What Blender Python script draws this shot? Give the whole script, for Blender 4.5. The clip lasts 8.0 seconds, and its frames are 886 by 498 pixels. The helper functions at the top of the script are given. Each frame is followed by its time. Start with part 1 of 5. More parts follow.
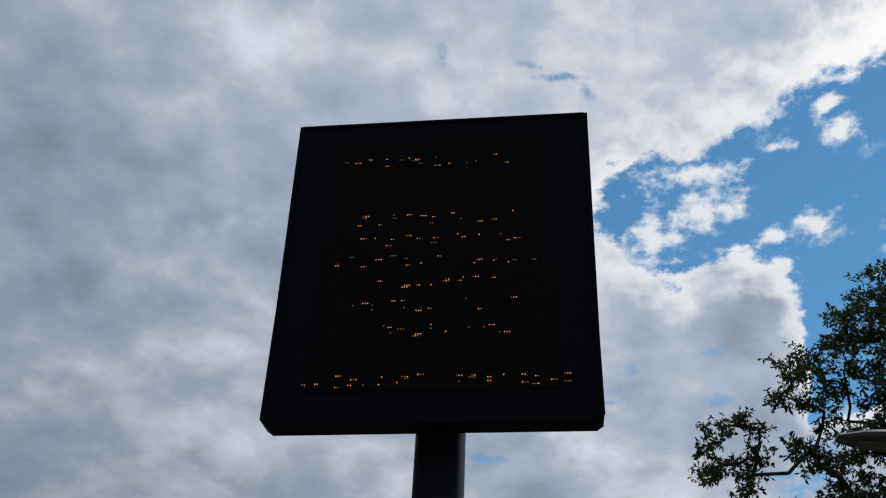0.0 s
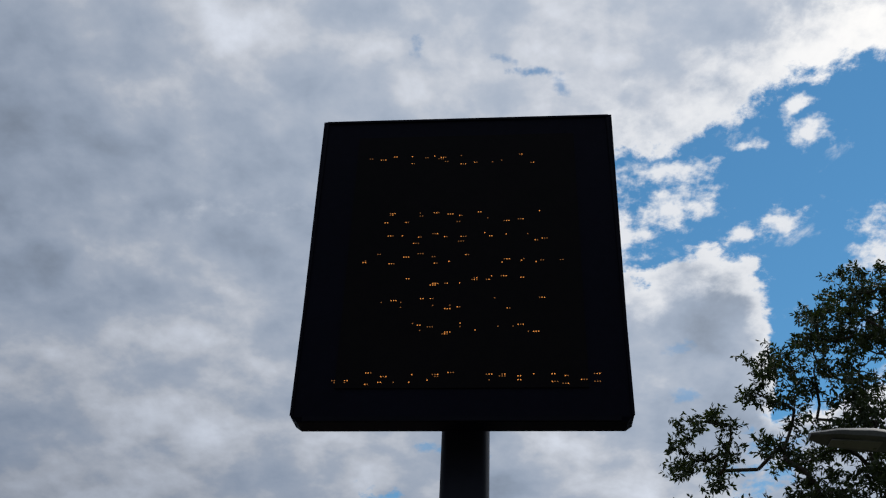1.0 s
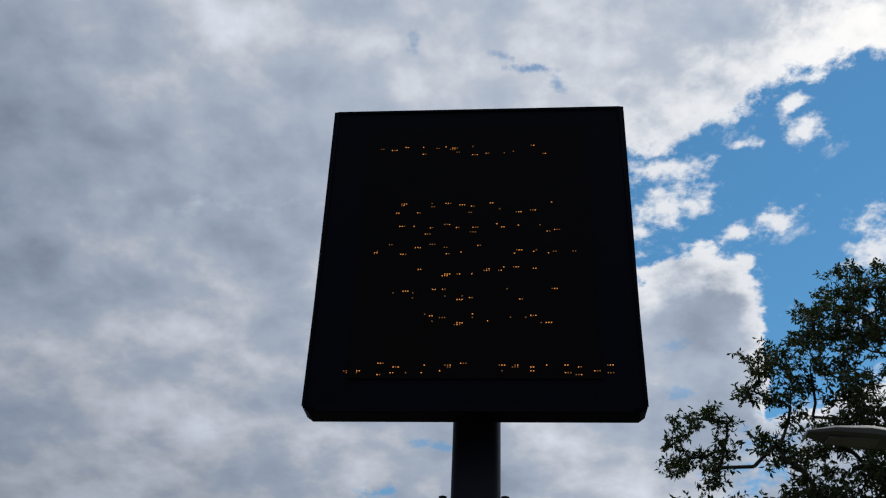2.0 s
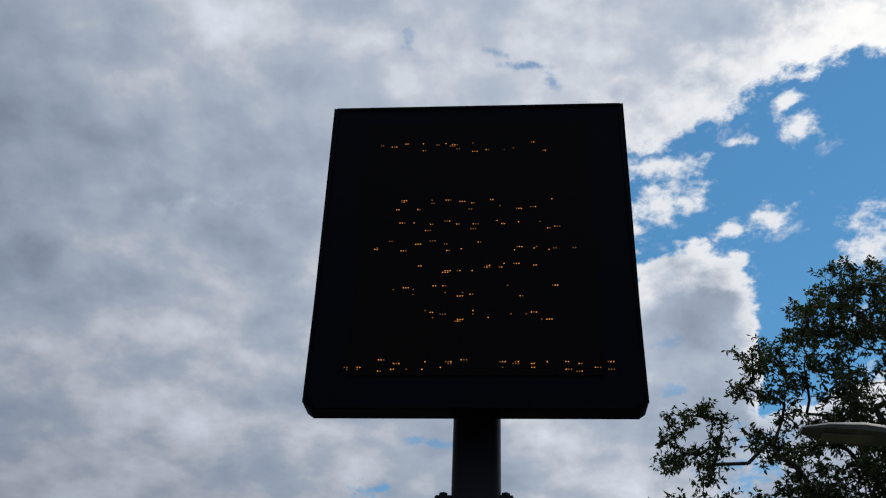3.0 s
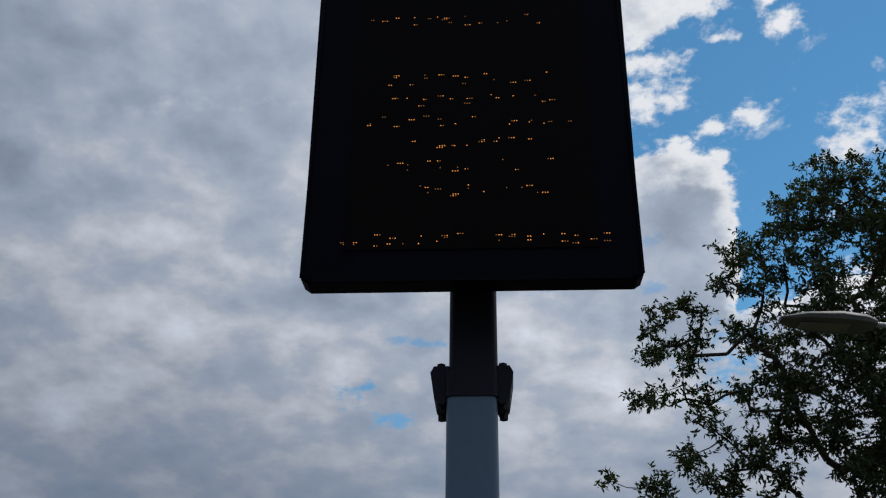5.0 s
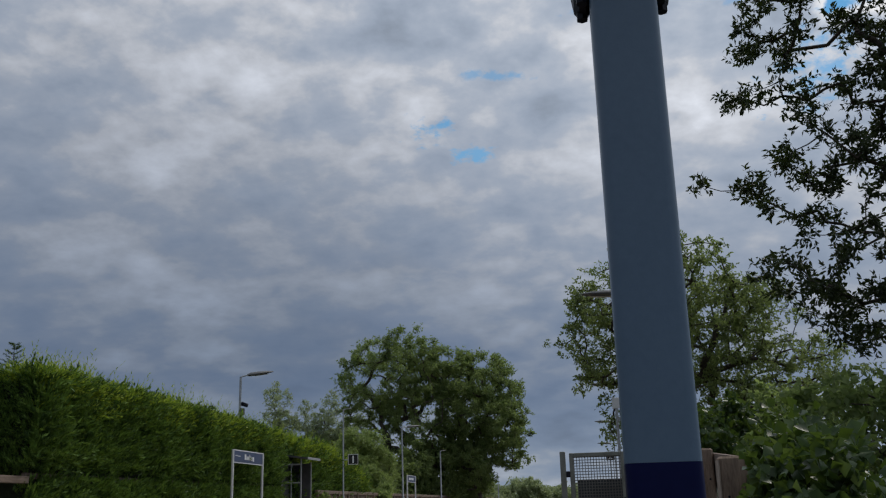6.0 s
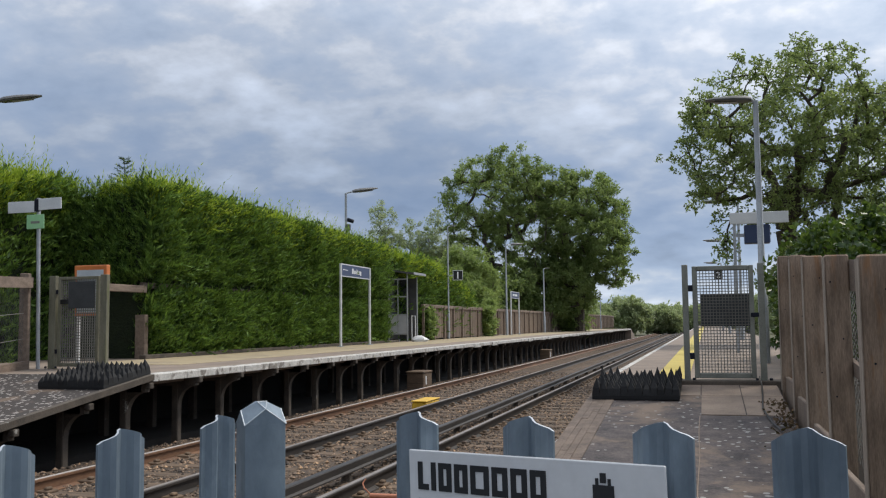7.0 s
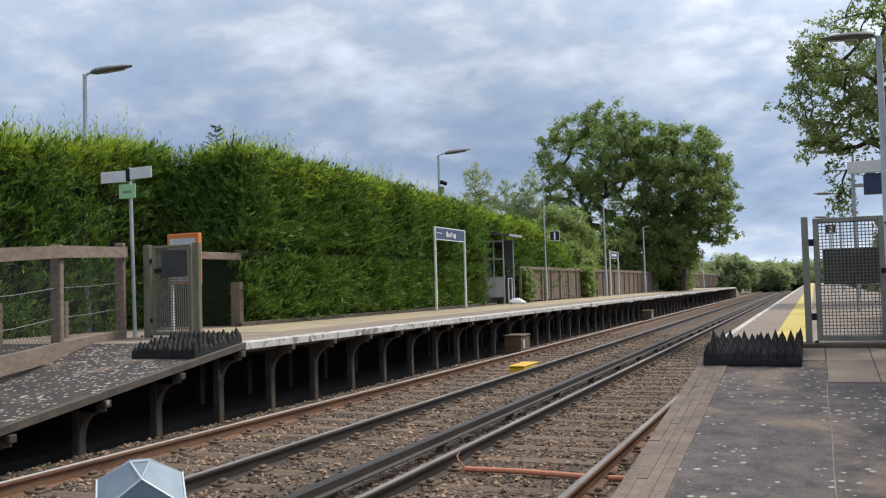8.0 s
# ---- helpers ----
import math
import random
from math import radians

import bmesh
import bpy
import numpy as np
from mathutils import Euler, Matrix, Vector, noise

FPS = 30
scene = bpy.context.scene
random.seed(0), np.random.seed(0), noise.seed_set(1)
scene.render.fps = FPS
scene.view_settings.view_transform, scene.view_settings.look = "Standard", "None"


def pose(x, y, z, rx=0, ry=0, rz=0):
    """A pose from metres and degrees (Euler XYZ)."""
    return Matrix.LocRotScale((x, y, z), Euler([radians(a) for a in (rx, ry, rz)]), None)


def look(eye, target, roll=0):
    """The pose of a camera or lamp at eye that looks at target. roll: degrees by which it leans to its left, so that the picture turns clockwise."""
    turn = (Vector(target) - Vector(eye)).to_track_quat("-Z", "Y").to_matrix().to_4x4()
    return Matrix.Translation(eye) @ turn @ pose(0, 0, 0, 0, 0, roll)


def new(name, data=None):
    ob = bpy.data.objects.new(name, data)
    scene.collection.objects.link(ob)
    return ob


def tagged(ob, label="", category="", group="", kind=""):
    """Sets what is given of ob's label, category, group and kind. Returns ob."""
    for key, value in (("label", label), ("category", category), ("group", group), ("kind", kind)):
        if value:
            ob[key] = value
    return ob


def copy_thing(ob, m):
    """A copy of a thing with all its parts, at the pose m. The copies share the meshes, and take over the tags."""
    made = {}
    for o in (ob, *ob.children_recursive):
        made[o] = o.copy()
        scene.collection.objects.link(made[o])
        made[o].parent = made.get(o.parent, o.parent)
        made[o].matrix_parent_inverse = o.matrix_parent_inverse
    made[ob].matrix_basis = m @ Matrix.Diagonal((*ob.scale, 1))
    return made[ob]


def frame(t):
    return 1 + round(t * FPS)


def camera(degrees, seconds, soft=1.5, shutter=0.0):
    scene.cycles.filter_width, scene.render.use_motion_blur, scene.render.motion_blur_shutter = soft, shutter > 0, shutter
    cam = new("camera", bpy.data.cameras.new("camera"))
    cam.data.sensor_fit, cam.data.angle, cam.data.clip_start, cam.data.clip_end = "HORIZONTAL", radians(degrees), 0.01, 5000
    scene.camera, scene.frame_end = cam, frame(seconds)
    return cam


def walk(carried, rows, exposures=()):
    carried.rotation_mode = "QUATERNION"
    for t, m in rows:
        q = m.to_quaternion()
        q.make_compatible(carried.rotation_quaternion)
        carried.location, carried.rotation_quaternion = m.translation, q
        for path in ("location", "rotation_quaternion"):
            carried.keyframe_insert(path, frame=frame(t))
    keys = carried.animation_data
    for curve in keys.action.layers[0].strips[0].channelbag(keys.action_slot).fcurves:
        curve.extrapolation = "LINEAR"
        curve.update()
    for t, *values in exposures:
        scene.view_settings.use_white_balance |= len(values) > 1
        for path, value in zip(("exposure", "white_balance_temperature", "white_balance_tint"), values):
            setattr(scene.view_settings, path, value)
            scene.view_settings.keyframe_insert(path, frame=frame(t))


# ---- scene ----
cam = camera(50.9, 8.0, soft=1.2)

PATH = [
    (0, (2.557, -1.761, 1.714), (2.322, -0.213, 2.958), 2.9),
    (0.5, (2.474, -1.786, 1.717), (2.285, -0.225, 2.953), 2.5),
    (1, (2.441, -1.789, 1.714), (2.267, -0.224, 2.947), 2.6),
    (1.5, (2.42, -1.78, 1.71), (2.25, -0.212, 2.941), 2.8),
    (3, (2.394, -1.778, 1.707), (2.241, -0.203, 2.93), 2.5),
    (3.5, (2.387, -1.779, 1.71), (2.236, -0.205, 2.934), 2.8),
    (4, (2.377, -1.773, 1.71), (2.235, -0.198, 2.934), 2.8),
    (4.2, (2.376, -1.772, 1.708), (2.238, -0.197, 2.934), 2.7),
    (5.3, (2.349, -1.694, 1.643), (2.216, 0.084, 2.55), -0.1),
    (5.5, (2.318, -1.617, 1.628), (2.147, 0.21, 2.424), -1.0),
    (5.9, (2.262, -1.4, 1.623), (1.983, 0.492, 2.207), -1.6),
    (6, (2.233, -1.338, 1.619), (1.927, 0.565, 2.153), -1.6),
    (6.2, (2.199, -1.223, 1.614), (1.835, 0.697, 2.043), -1.7),
    (6.3, (2.185, -1.119, 1.612), (1.796, 0.804, 1.999), -1.2),
    (6.4, (2.178, -1.038, 1.603), (1.735, 0.882, 1.946), -1.3),
    (6.5, (2.128, -0.98, 1.59), (1.689, 0.947, 1.896), -0.8),
    (6.7, (2.046, -0.832, 1.583), (1.570, 1.1, 1.822), -0.7),
    (6.8, (2.023, -0.763, 1.583), (1.520, 1.165, 1.796), -0.65),
    (7, (1.977, -0.626, 1.583), (1.438, 1.294, 1.744), -0.6),
    (7.2, (1.922, -0.479, 1.579), (1.34, 1.43, 1.709), -0.8),
    (7.5, (1.892, -0.285, 1.575), (1.254, 1.607, 1.683), -1.0),
    (7.7, (1.866, -0.175, 1.590), (1.189, 1.704, 1.688), -1.25),
    (8, (1.834, -0.029, 1.591), (1.096, 1.828, 1.676), -1.6),
]
EXPOSURES = [(0.0, -0.16, 6450, 10), (4.4, -0.13, 6450, 10), (5.5, -0.2, 6500, 10), (6.0, -0.03, 6650, 10), (6.3, 0.16, 6700, 10), (6.6, 0.50, 6800, 10), (7.0, 0.98, 6850, 10), (7.5, 1.13, 6850, 10), (8.0, 1.22, 6850, 10)]
walk(cam, [(t, look(eye, target, roll)) for t, eye, target, roll in PATH], EXPOSURES)

# ---------------------------------------------------------------- world, sun
SUN_AZ, SUN_EL = radians(46.0), radians(55.0)      # azimuth to the right of +y


class Nodes:
    """Small helper to wire a node tree."""
    def __init__(self, tree):
        self.t = tree
        tree.nodes.clear()

    def add(self, kind, **kw):
        n = self.t.nodes.new(kind)
        ins = kw.pop("ins", {})
        for k, v in kw.items():
            setattr(n, k, v)
        for k, v in ins.items():
            self.put(n, k, v)
        return n

    def put(self, n, k, v):
        if isinstance(v, bpy.types.NodeSocket):
            self.t.links.new(v, n.inputs[k])
        else:
            n.inputs[k].default_value = v

    def math(self, op, a, b=0.0, c=0.0, clamp=False):
        n = self.add("ShaderNodeMath", operation=op, use_clamp=clamp, ins={0: a, 1: b, 2: c})
        return n.outputs[0]

    def vmath(self, op, a, b=(0, 0, 0)):
        n = self.add("ShaderNodeVectorMath", operation=op, ins={0: a, 1: b})
        return n.outputs["Value"] if op in ("LENGTH", "DOT_PRODUCT", "DISTANCE") else n.outputs[0]

    def noise(self, vec, scale, detail=6.0, rough=0.55, dist=0.0):
        n = self.add("ShaderNodeTexNoise", ins={"Vector": vec, "Scale": scale, "Detail": detail, "Roughness": rough, "Distortion": dist})
        return n.outputs["Fac"]

    def step(self, v, a, b, lo=0.0, hi=1.0):
        n = self.add("ShaderNodeMapRange", interpolation_type="SMOOTHSTEP", ins={0: v, 1: a, 2: b, 3: lo, 4: hi})
        return n.outputs[0]

    def mix(self, f, a, b, blend="MIX"):
        n = self.add("ShaderNodeMix", data_type="RGBA", blend_type=blend)
        for k, v in ((0, f), (6, a), (7, b)):
            if isinstance(v, bpy.types.NodeSocket):
                self.t.links.new(v, n.inputs[k])
            else:
                n.inputs[k].default_value = v if k == 0 else (*v[:3], 1)
        return n.outputs[2]


def build_sky():
    world = bpy.data.worlds.new("sky")
    scene.world = world
    world.use_nodes = True
    n = Nodes(world.node_tree)
    way = n.add("ShaderNodeTexCoord").outputs["Generated"]
    sep = n.add("ShaderNodeSeparateXYZ", ins={0: way})
    x, y, z = sep.outputs
    zc = n.math("MAXIMUM", z, 0.03)
    px, py = n.math("DIVIDE", x, zc), n.math("DIVIDE", y, zc)
    # softer projection for the cloud texture, so that it doesn't stretch without end towards the horizon
    zs = n.math("ADD", n.math("MAXIMUM", z, 0.0), 0.30)
    deck = n.add("ShaderNodeCombineXYZ", ins={0: n.math("DIVIDE", x, zs), 1: n.math("DIVIDE", y, zs), 2: 0.0}).outputs[0]

    def ramp(v, a, b, stops):
        """A piecewise linear curve of v over a..b."""
        r = n.add("ShaderNodeValToRGB", ins={0: n.add("ShaderNodeMapRange", ins={0: v, 1: a, 2: b}).outputs[0]})
        e = r.color_ramp.elements
        while len(e) < len(stops):
            e.new(0.5)
        for k, (u, w) in enumerate(stops):
            e[k].position, e[k].color = (u - a) / (b - a), (w, w, w, 1)
        return r.outputs[0]

    def blob(cx, cy, a, b, turn):
        """1 minus the distance from an ellipse's centre, in its own radii."""
        dx, dy = n.math("SUBTRACT", px, cx), n.math("SUBTRACT", py, cy)
        c, s = math.cos(turn), math.sin(turn)
        u = n.math("DIVIDE", n.math("ADD", n.math("MULTIPLY", dx, c), n.math("MULTIPLY", dy, s)), a)
        v = n.math("DIVIDE", n.math("SUBTRACT", n.math("MULTIPLY", dy, c), n.math("MULTIPLY", dx, s)), b)
        return n.math("SUBTRACT", 1.0, n.math("SQRT", n.math("ADD", n.math("MULTIPLY", u, u), n.math("MULTIPLY", v, v))))

    coarse = n.math("SUBTRACT", n.noise(deck, 11.0, 8, 0.62, 0.25), 0.5)
    crisp = n.math("SUBTRACT", n.noise(deck, 42.0, 6, 0.62), 0.5)
    ragged = n.math("ADD", n.math("MULTIPLY", coarse, 0.30), n.math("MULTIPLY", crisp, 0.14))

    # the wide break in the deck towards the sun, between a far and a near rim
    upper = ramp(px, -0.1, 1.3, [(-0.10, 1.30), (0.05, 1.19), (0.10, 1.075), (0.16, 1.02), (0.24, 0.995), (0.32, 0.965), (0.37, 0.905), (0.43, 0.858), (0.60, 0.850), (1.00, 0.90), (1.28, 1.20)])
    lower = n.math("MULTIPLY", ramp(px, -0.1, 1.3, [(-0.10, 0.50), (0.05, 0.60), (0.14, 0.66), (0.22, 0.695), (0.27, 0.665), (0.33, 0.652), (0.40, 0.672), (0.46, 0.76), (0.54, 0.95), (0.64, 0.93), (0.95, 0.80), (1.28, 0.60)]), 2.0)
    into = n.math("MINIMUM", n.math("SUBTRACT", py, upper), n.math("SUBTRACT", lower, py))
    opening = n.math("ADD", into, ragged)
    gap = n.step(opening, -0.012, 0.035)
    # small breaks: centre, half-sizes, turn, how clear
    holes = [(-0.399, 2.345, 0.085, 0.120, 0.5, 0.85), (-0.306, 2.554, 0.070, 0.085, 0.7, 0.8), (0.103, 1.791, 0.085, 0.050, 0.0, 0.55), (0.327, 1.795, 0.045, 0.040, 0.0, 0.5),
             (-0.216, 2.045, 0.080, 0.035, 0.3, 0.6), (0.146, 1.667, 0.020, 0.030, 0.0, 0.4), (0.019, 0.874, 0.038, 0.012, 0.1, 0.75), (0.060, 0.908, 0.012, 0.034, -0.5, 0.6),
             (-0.142, 0.827, 0.013, 0.032, 0.25, 0.5), (-0.02, 0.850, 0.030, 0.010, 0.4, 0.5), (0.575, 2.25, 0.10, 0.35, 0.0, 0.8), (0.30, 1.60, 0.028, 0.035, 0.4, 0.35)]
    for cx, cy, a, b, turn, much in holes:
        bare = n.math("MULTIPLY", n.step(n.math("ADD", blob(cx, cy, a, b, turn), n.math("ADD", n.math("MULTIPLY", ragged, 9.0), n.math("MULTIPLY", crisp, 2.0))), 0.05, 1.0), much)
        gap = n.math("MAXIMUM", gap, bare)
    # tufts of cloud that float in the blue
    tufts = n.math("MULTIPLY", n.step(n.noise(deck, 13.0, 9, 0.62, 0.3), 0.57, 0.72), 0.55)
    for cx, cy, a, b, turn in ((0.414, 1.008, 0.034, 0.036, 0.5), (0.391, 0.956, 0.022, 0.020, 0.0), (0.338, 1.036, 0.030, 0.013, -0.2), (0.421, 1.215, 0.042, 0.045, 0.5), (0.357, 1.246, 0.030, 0.040, 0.3),
                               (0.215, 1.090, 0.085, 0.045, -0.1), (0.240, 1.180, 0.075, 0.070, 0.2), (0.585, 1.195, 0.045, 0.060, 0.4), (0.625, 1.300, 0.080, 0.090, 0.0), (0.17, 1.25, 0.06, 0.09, 0.0)):
        tufts = n.math("MAXIMUM", tufts, n.step(n.math("ADD", blob(cx, cy, a, b, turn), n.math("ADD", n.math("MULTIPLY", ragged, 9.0), n.math("MULTIPLY", crisp, 2.2))), -0.05, 1.1))
    clear = n.math("MULTIPLY", gap, n.math("SUBTRACT", 1.0, n.math("MULTIPLY", tufts, 0.95)), clamp=True)

    lift = n.step(z, 0.08, 0.50)
    # the deck's own light and dark: wide banks, billows and small puffs
    bank = n.math("SUBTRACT", n.noise(deck, 2.1, 3, 0.5, 0.2), 0.5)
    billow = n.math("SUBTRACT", n.noise(deck, 6.5, 5, 0.50, 0.15), 0.5)
    puff = n.math("SUBTRACT", n.noise(deck, 15.0, 6, 0.55, 0.1), 0.5)
    tone = n.math("ADD", n.math("ADD", n.math("MULTIPLY", bank, 1.8), n.math("MULTIPLY", billow, 1.35)), n.math("MULTIPLY", puff, n.math("ADD", 0.45, n.math("MULTIPLY", lift, 0.65))))
    # shaded bellies are soft, lit shoulders crisp
    tone = n.math("ADD", n.math("MULTIPLY", n.math("MAXIMUM", tone, 0.0), 1.15), n.math("MULTIPLY", n.math("MINIMUM", tone, 0.0), 0.55))
    sun = (math.sin(SUN_AZ) * math.cos(SUN_EL), math.cos(SUN_AZ) * math.cos(SUN_EL), math.sin(SUN_EL))
    facing = n.vmath("DOT_PRODUCT", n.vmath("NORMALIZE", way), sun)
    near_sun = n.step(facing, 0.40, 1.0)
    low = n.mix(lift, n.mix(n.step(z, 0.0, 0.15), (0.262, 0.322, 0.412), (0.142, 0.196, 0.292)), (0.345, 0.400, 0.488))
    cloud = n.mix(n.math("MULTIPLY", near_sun, 0.72), low, (0.60, 0.67, 0.77))
    gain = n.math("ADD", 1.0, n.math("MULTIPLY", tone, n.math("ADD", 0.72, n.math("MULTIPLY", lift, 0.40))))
    bank_low = n.vmath("DOT_PRODUCT", n.vmath("NORMALIZE", way), Vector((-0.44, 0.88, 0.17)).normalized())
    gain = n.math("MULTIPLY", gain, n.step(n.math("ADD", bank_low, n.math("MULTIPLY", billow, 0.12)), 0.93, 1.0, 1.0, 0.88))
    cloud = n.mix(1.0, cloud, n.mix(n.step(tone, -0.22, 0.22), (0.945, 0.99, 1.055), (1.075, 1.005, 0.945)), "MULTIPLY")
    cloud = n.vmath("SCALE", cloud)
    away = n.step(facing, -0.8, 0.25, 0.42, 1.0)
    n.put(cloud.node, "Scale", n.math("MULTIPLY", n.math("MAXIMUM", gain, 0.25), away))
    # lit rims where the deck thins out
    rim = n.math("MULTIPLY", n.step(n.math("ADD", opening, n.math("MULTIPLY", puff, 0.35)), -0.16, 0.02), n.math("MULTIPLY", near_sun, 0.95))
    cloud = n.mix(rim, cloud, (0.95, 0.96, 0.98))
    glare = n.step(facing, 0.93, 0.985)
    cloud = n.mix(n.math("MULTIPLY", glare, n.step(opening, -0.16, -0.02)), cloud, (1.15, 1.13, 1.10))

    sky = n.add("ShaderNodeTexSky", sky_type="NISHITA", sun_disc=False, sun_elevation=SUN_EL, sun_rotation=SUN_AZ, altitude=60.0, air_density=1.0, dust_density=0.0, ozone_density=1.5)
    rich = n.add("ShaderNodeHueSaturation", ins={"Color": sky.outputs[0], "Saturation": 1.12})
    rich = n.mix(1.0, rich.outputs[0], (0.70, 1.05, 1.0), "MULTIPLY")
    blue = n.vmath("SCALE", rich)
    n.put(blue.node, "Scale", 0.125)
    bg_cloud = n.add("ShaderNodeBackground", ins={"Color": cloud, "Strength": 1.0})
    bg_blue = n.add("ShaderNodeBackground", ins={"Color": blue, "Strength": 1.0})
    both = n.add("ShaderNodeMixShader", ins={0: clear, 1: bg_cloud.outputs[0], 2: bg_blue.outputs[0]})
    n.add("ShaderNodeOutputWorld", ins={"Surface": both.outputs[0]})


build_sky()
sun_lamp = new("sun", bpy.data.lights.new("sun", "SUN"))
sun_lamp.data.energy, sun_lamp.data.angle, sun_lamp.data.color = 1.3, radians(12.0), (1.0, 0.955, 0.88)
sun_lamp.matrix_world = look((60 * math.sin(SUN_AZ) * math.cos(SUN_EL), 60 * math.cos(SUN_AZ) * math.cos(SUN_EL), 60 * math.sin(SUN_EL)), (0, 0, 0))


# ---------------------------------------------------------------- materials
def surface(name, dark, light, scale=6.0, rough=0.75, metal=0.0, bump=0.25, grain=60.0, stain=None, stain_at=(0.55, 0.7), stain_scale=1.6,
            stretch=(1, 1, 1), vary=0.0, spots=None, spot_scale=14.0, spot_size=0.16, spot_mask=0.5, gloss_noise=0.12, local=False, depth=0.004, spec=0.5, island=0.0):
    """A worn, plain surface: two scales of tone, optional stains and lichen spots, fine relief."""
    m = bpy.data.materials.new(name)
    m.use_nodes = True
    n = Nodes(m.node_tree)
    where = n.add("ShaderNodeTexCoord").outputs["Object"] if local else n.add("ShaderNodeNewGeometry").outputs["Position"]
    vec = n.add("ShaderNodeMapping", ins={"Vector": where, "Scale": stretch}).outputs[0]
    coarse, small = n.noise(vec, scale, 5, 0.6), n.noise(vec, grain, 4, 0.65)
    f = n.math("ADD", n.math("MULTIPLY", coarse, 0.65), n.math("MULTIPLY", small, 0.45))
    col = n.mix(n.step(f, 0.32, 0.78), dark, light)
    if stain:
        s = n.step(n.noise(vec, stain_scale, 7, 0.65, 0.3), *stain_at)
        col = n.mix(s, col, stain)
    if spots:
        vo = n.add("ShaderNodeTexVoronoi", ins={"Vector": vec, "Scale": spot_scale, "Randomness": 1.0})
        size = n.math("MULTIPLY", n.noise(vec, spot_scale * 0.45, 2), spot_size * 2)
        edge = n.math("ADD", vo.outputs["Distance"], n.math("MULTIPLY", n.math("SUBTRACT", small, 0.5), 0.12))
        dot = n.math("LESS_THAN", edge, size)
        dot = n.math("MULTIPLY", dot, n.math("GREATER_THAN", n.noise(vec, 0.9, 4, 0.6), spot_mask))
        col = n.mix(n.math("MULTIPLY", dot, 0.85), col, spots)
    if island:
        r = n.add("ShaderNodeNewGeometry").outputs["Random Per Island"]
        col = n.add("ShaderNodeHueSaturation", ins={"Color": col, "Saturation": n.math("ADD", 0.75, n.math("MULTIPLY", r, 0.4)), "Value": n.math("ADD", 1.0 - island, n.math("MULTIPLY", n.math("POWER", r, 1.5), 2.4 * island))}).outputs[0]
    if vary:
        r = n.add("ShaderNodeObjectInfo").outputs["Random"]
        hsv = n.add("ShaderNodeHueSaturation", ins={"Color": col, "Value": n.math("ADD", 1.0 - vary, n.math("MULTIPLY", r, 2 * vary))})
        col = hsv.outputs[0]
    b = n.add("ShaderNodeBump", ins={"Strength": bump, "Distance": depth, "Height": n.math("ADD", small, n.math("MULTIPLY", coarse, 0.7))})
    p = n.add("ShaderNodeBsdfPrincipled", ins={"Base Color": col, "Metallic": metal, "Specular IOR Level": spec, "Normal": b.outputs[0],
              "Roughness": n.math("ADD", rough - gloss_noise, n.math("MULTIPLY", coarse, 2 * gloss_noise))})
    n.add("ShaderNodeOutputMaterial", ins={"Surface": p.outputs[0]})
    return m


def foliage(name, dark, light, tip=None, shine=0.45, through_light=0.35, glow_through=(0.16, 0.24, 0.02), clump=0.0):
    """Leaves: colour varies leaf by leaf and over the crown; some light passes through."""
    m = bpy.data.materials.new(name)
    m.use_nodes = True
    n = Nodes(m.node_tree)
    geo = n.add("ShaderNodeNewGeometry")
    r = geo.outputs["Random Per Island"]
    patch = n.noise(geo.outputs["Position"], 1.6, 5, 0.65)
    f = n.math("ADD", n.math("MULTIPLY", r, 0.60), n.math("MULTIPLY", n.math("SUBTRACT", patch, 0.25), 0.9))
    if clump:
        f = n.math("ADD", f, n.math("MULTIPLY", n.math("SUBTRACT", n.noise(geo.outputs["Position"], clump, 3, 0.55), 0.5), 2.6))
    col = n.mix(n.step(f, 0.15, 1.0), dark, light)
    if tip:
        col = n.mix(n.math("MULTIPLY", n.math("GREATER_THAN", r, 0.88), 0.75), col, tip)
    p = n.add("ShaderNodeBsdfPrincipled", ins={"Base Color": col, "Roughness": shine, "Specular IOR Level": 0.35})
    tr = n.add("ShaderNodeBsdfTranslucent", ins={"Color": n.mix(0.5, col, glow_through)})
    mx = n.add("ShaderNodeMixShader", ins={0: through_light, 1: p.outputs[0], 2: tr.outputs[0]})
    n.add("ShaderNodeOutputMaterial", ins={"Surface": mx.outputs[0]})
    return m


def glow(name, colour, strength):
    m = bpy.data.materials.new(name)
    m.use_nodes = True
    n = Nodes(m.node_tree)
    e = n.add("ShaderNodeEmission", ins={"Color": (*colour, 1), "Strength": strength})
    n.add("ShaderNodeOutputMaterial", ins={"Surface": e.outputs[0]})
    return m


def glass(name, tint=(0.8, 0.85, 0.85)):
    m = bpy.data.materials.new(name)
    m.use_nodes = True
    n = Nodes(m.node_tree)
    g = n.add("ShaderNodeBsdfPrincipled", ins={"Base Color": (*tint, 1), "Roughness": 0.06, "Transmission Weight": 1.0, "IOR": 1.1})
    n.add("ShaderNodeOutputMaterial", ins={"Surface": g.outputs[0]})
    return m


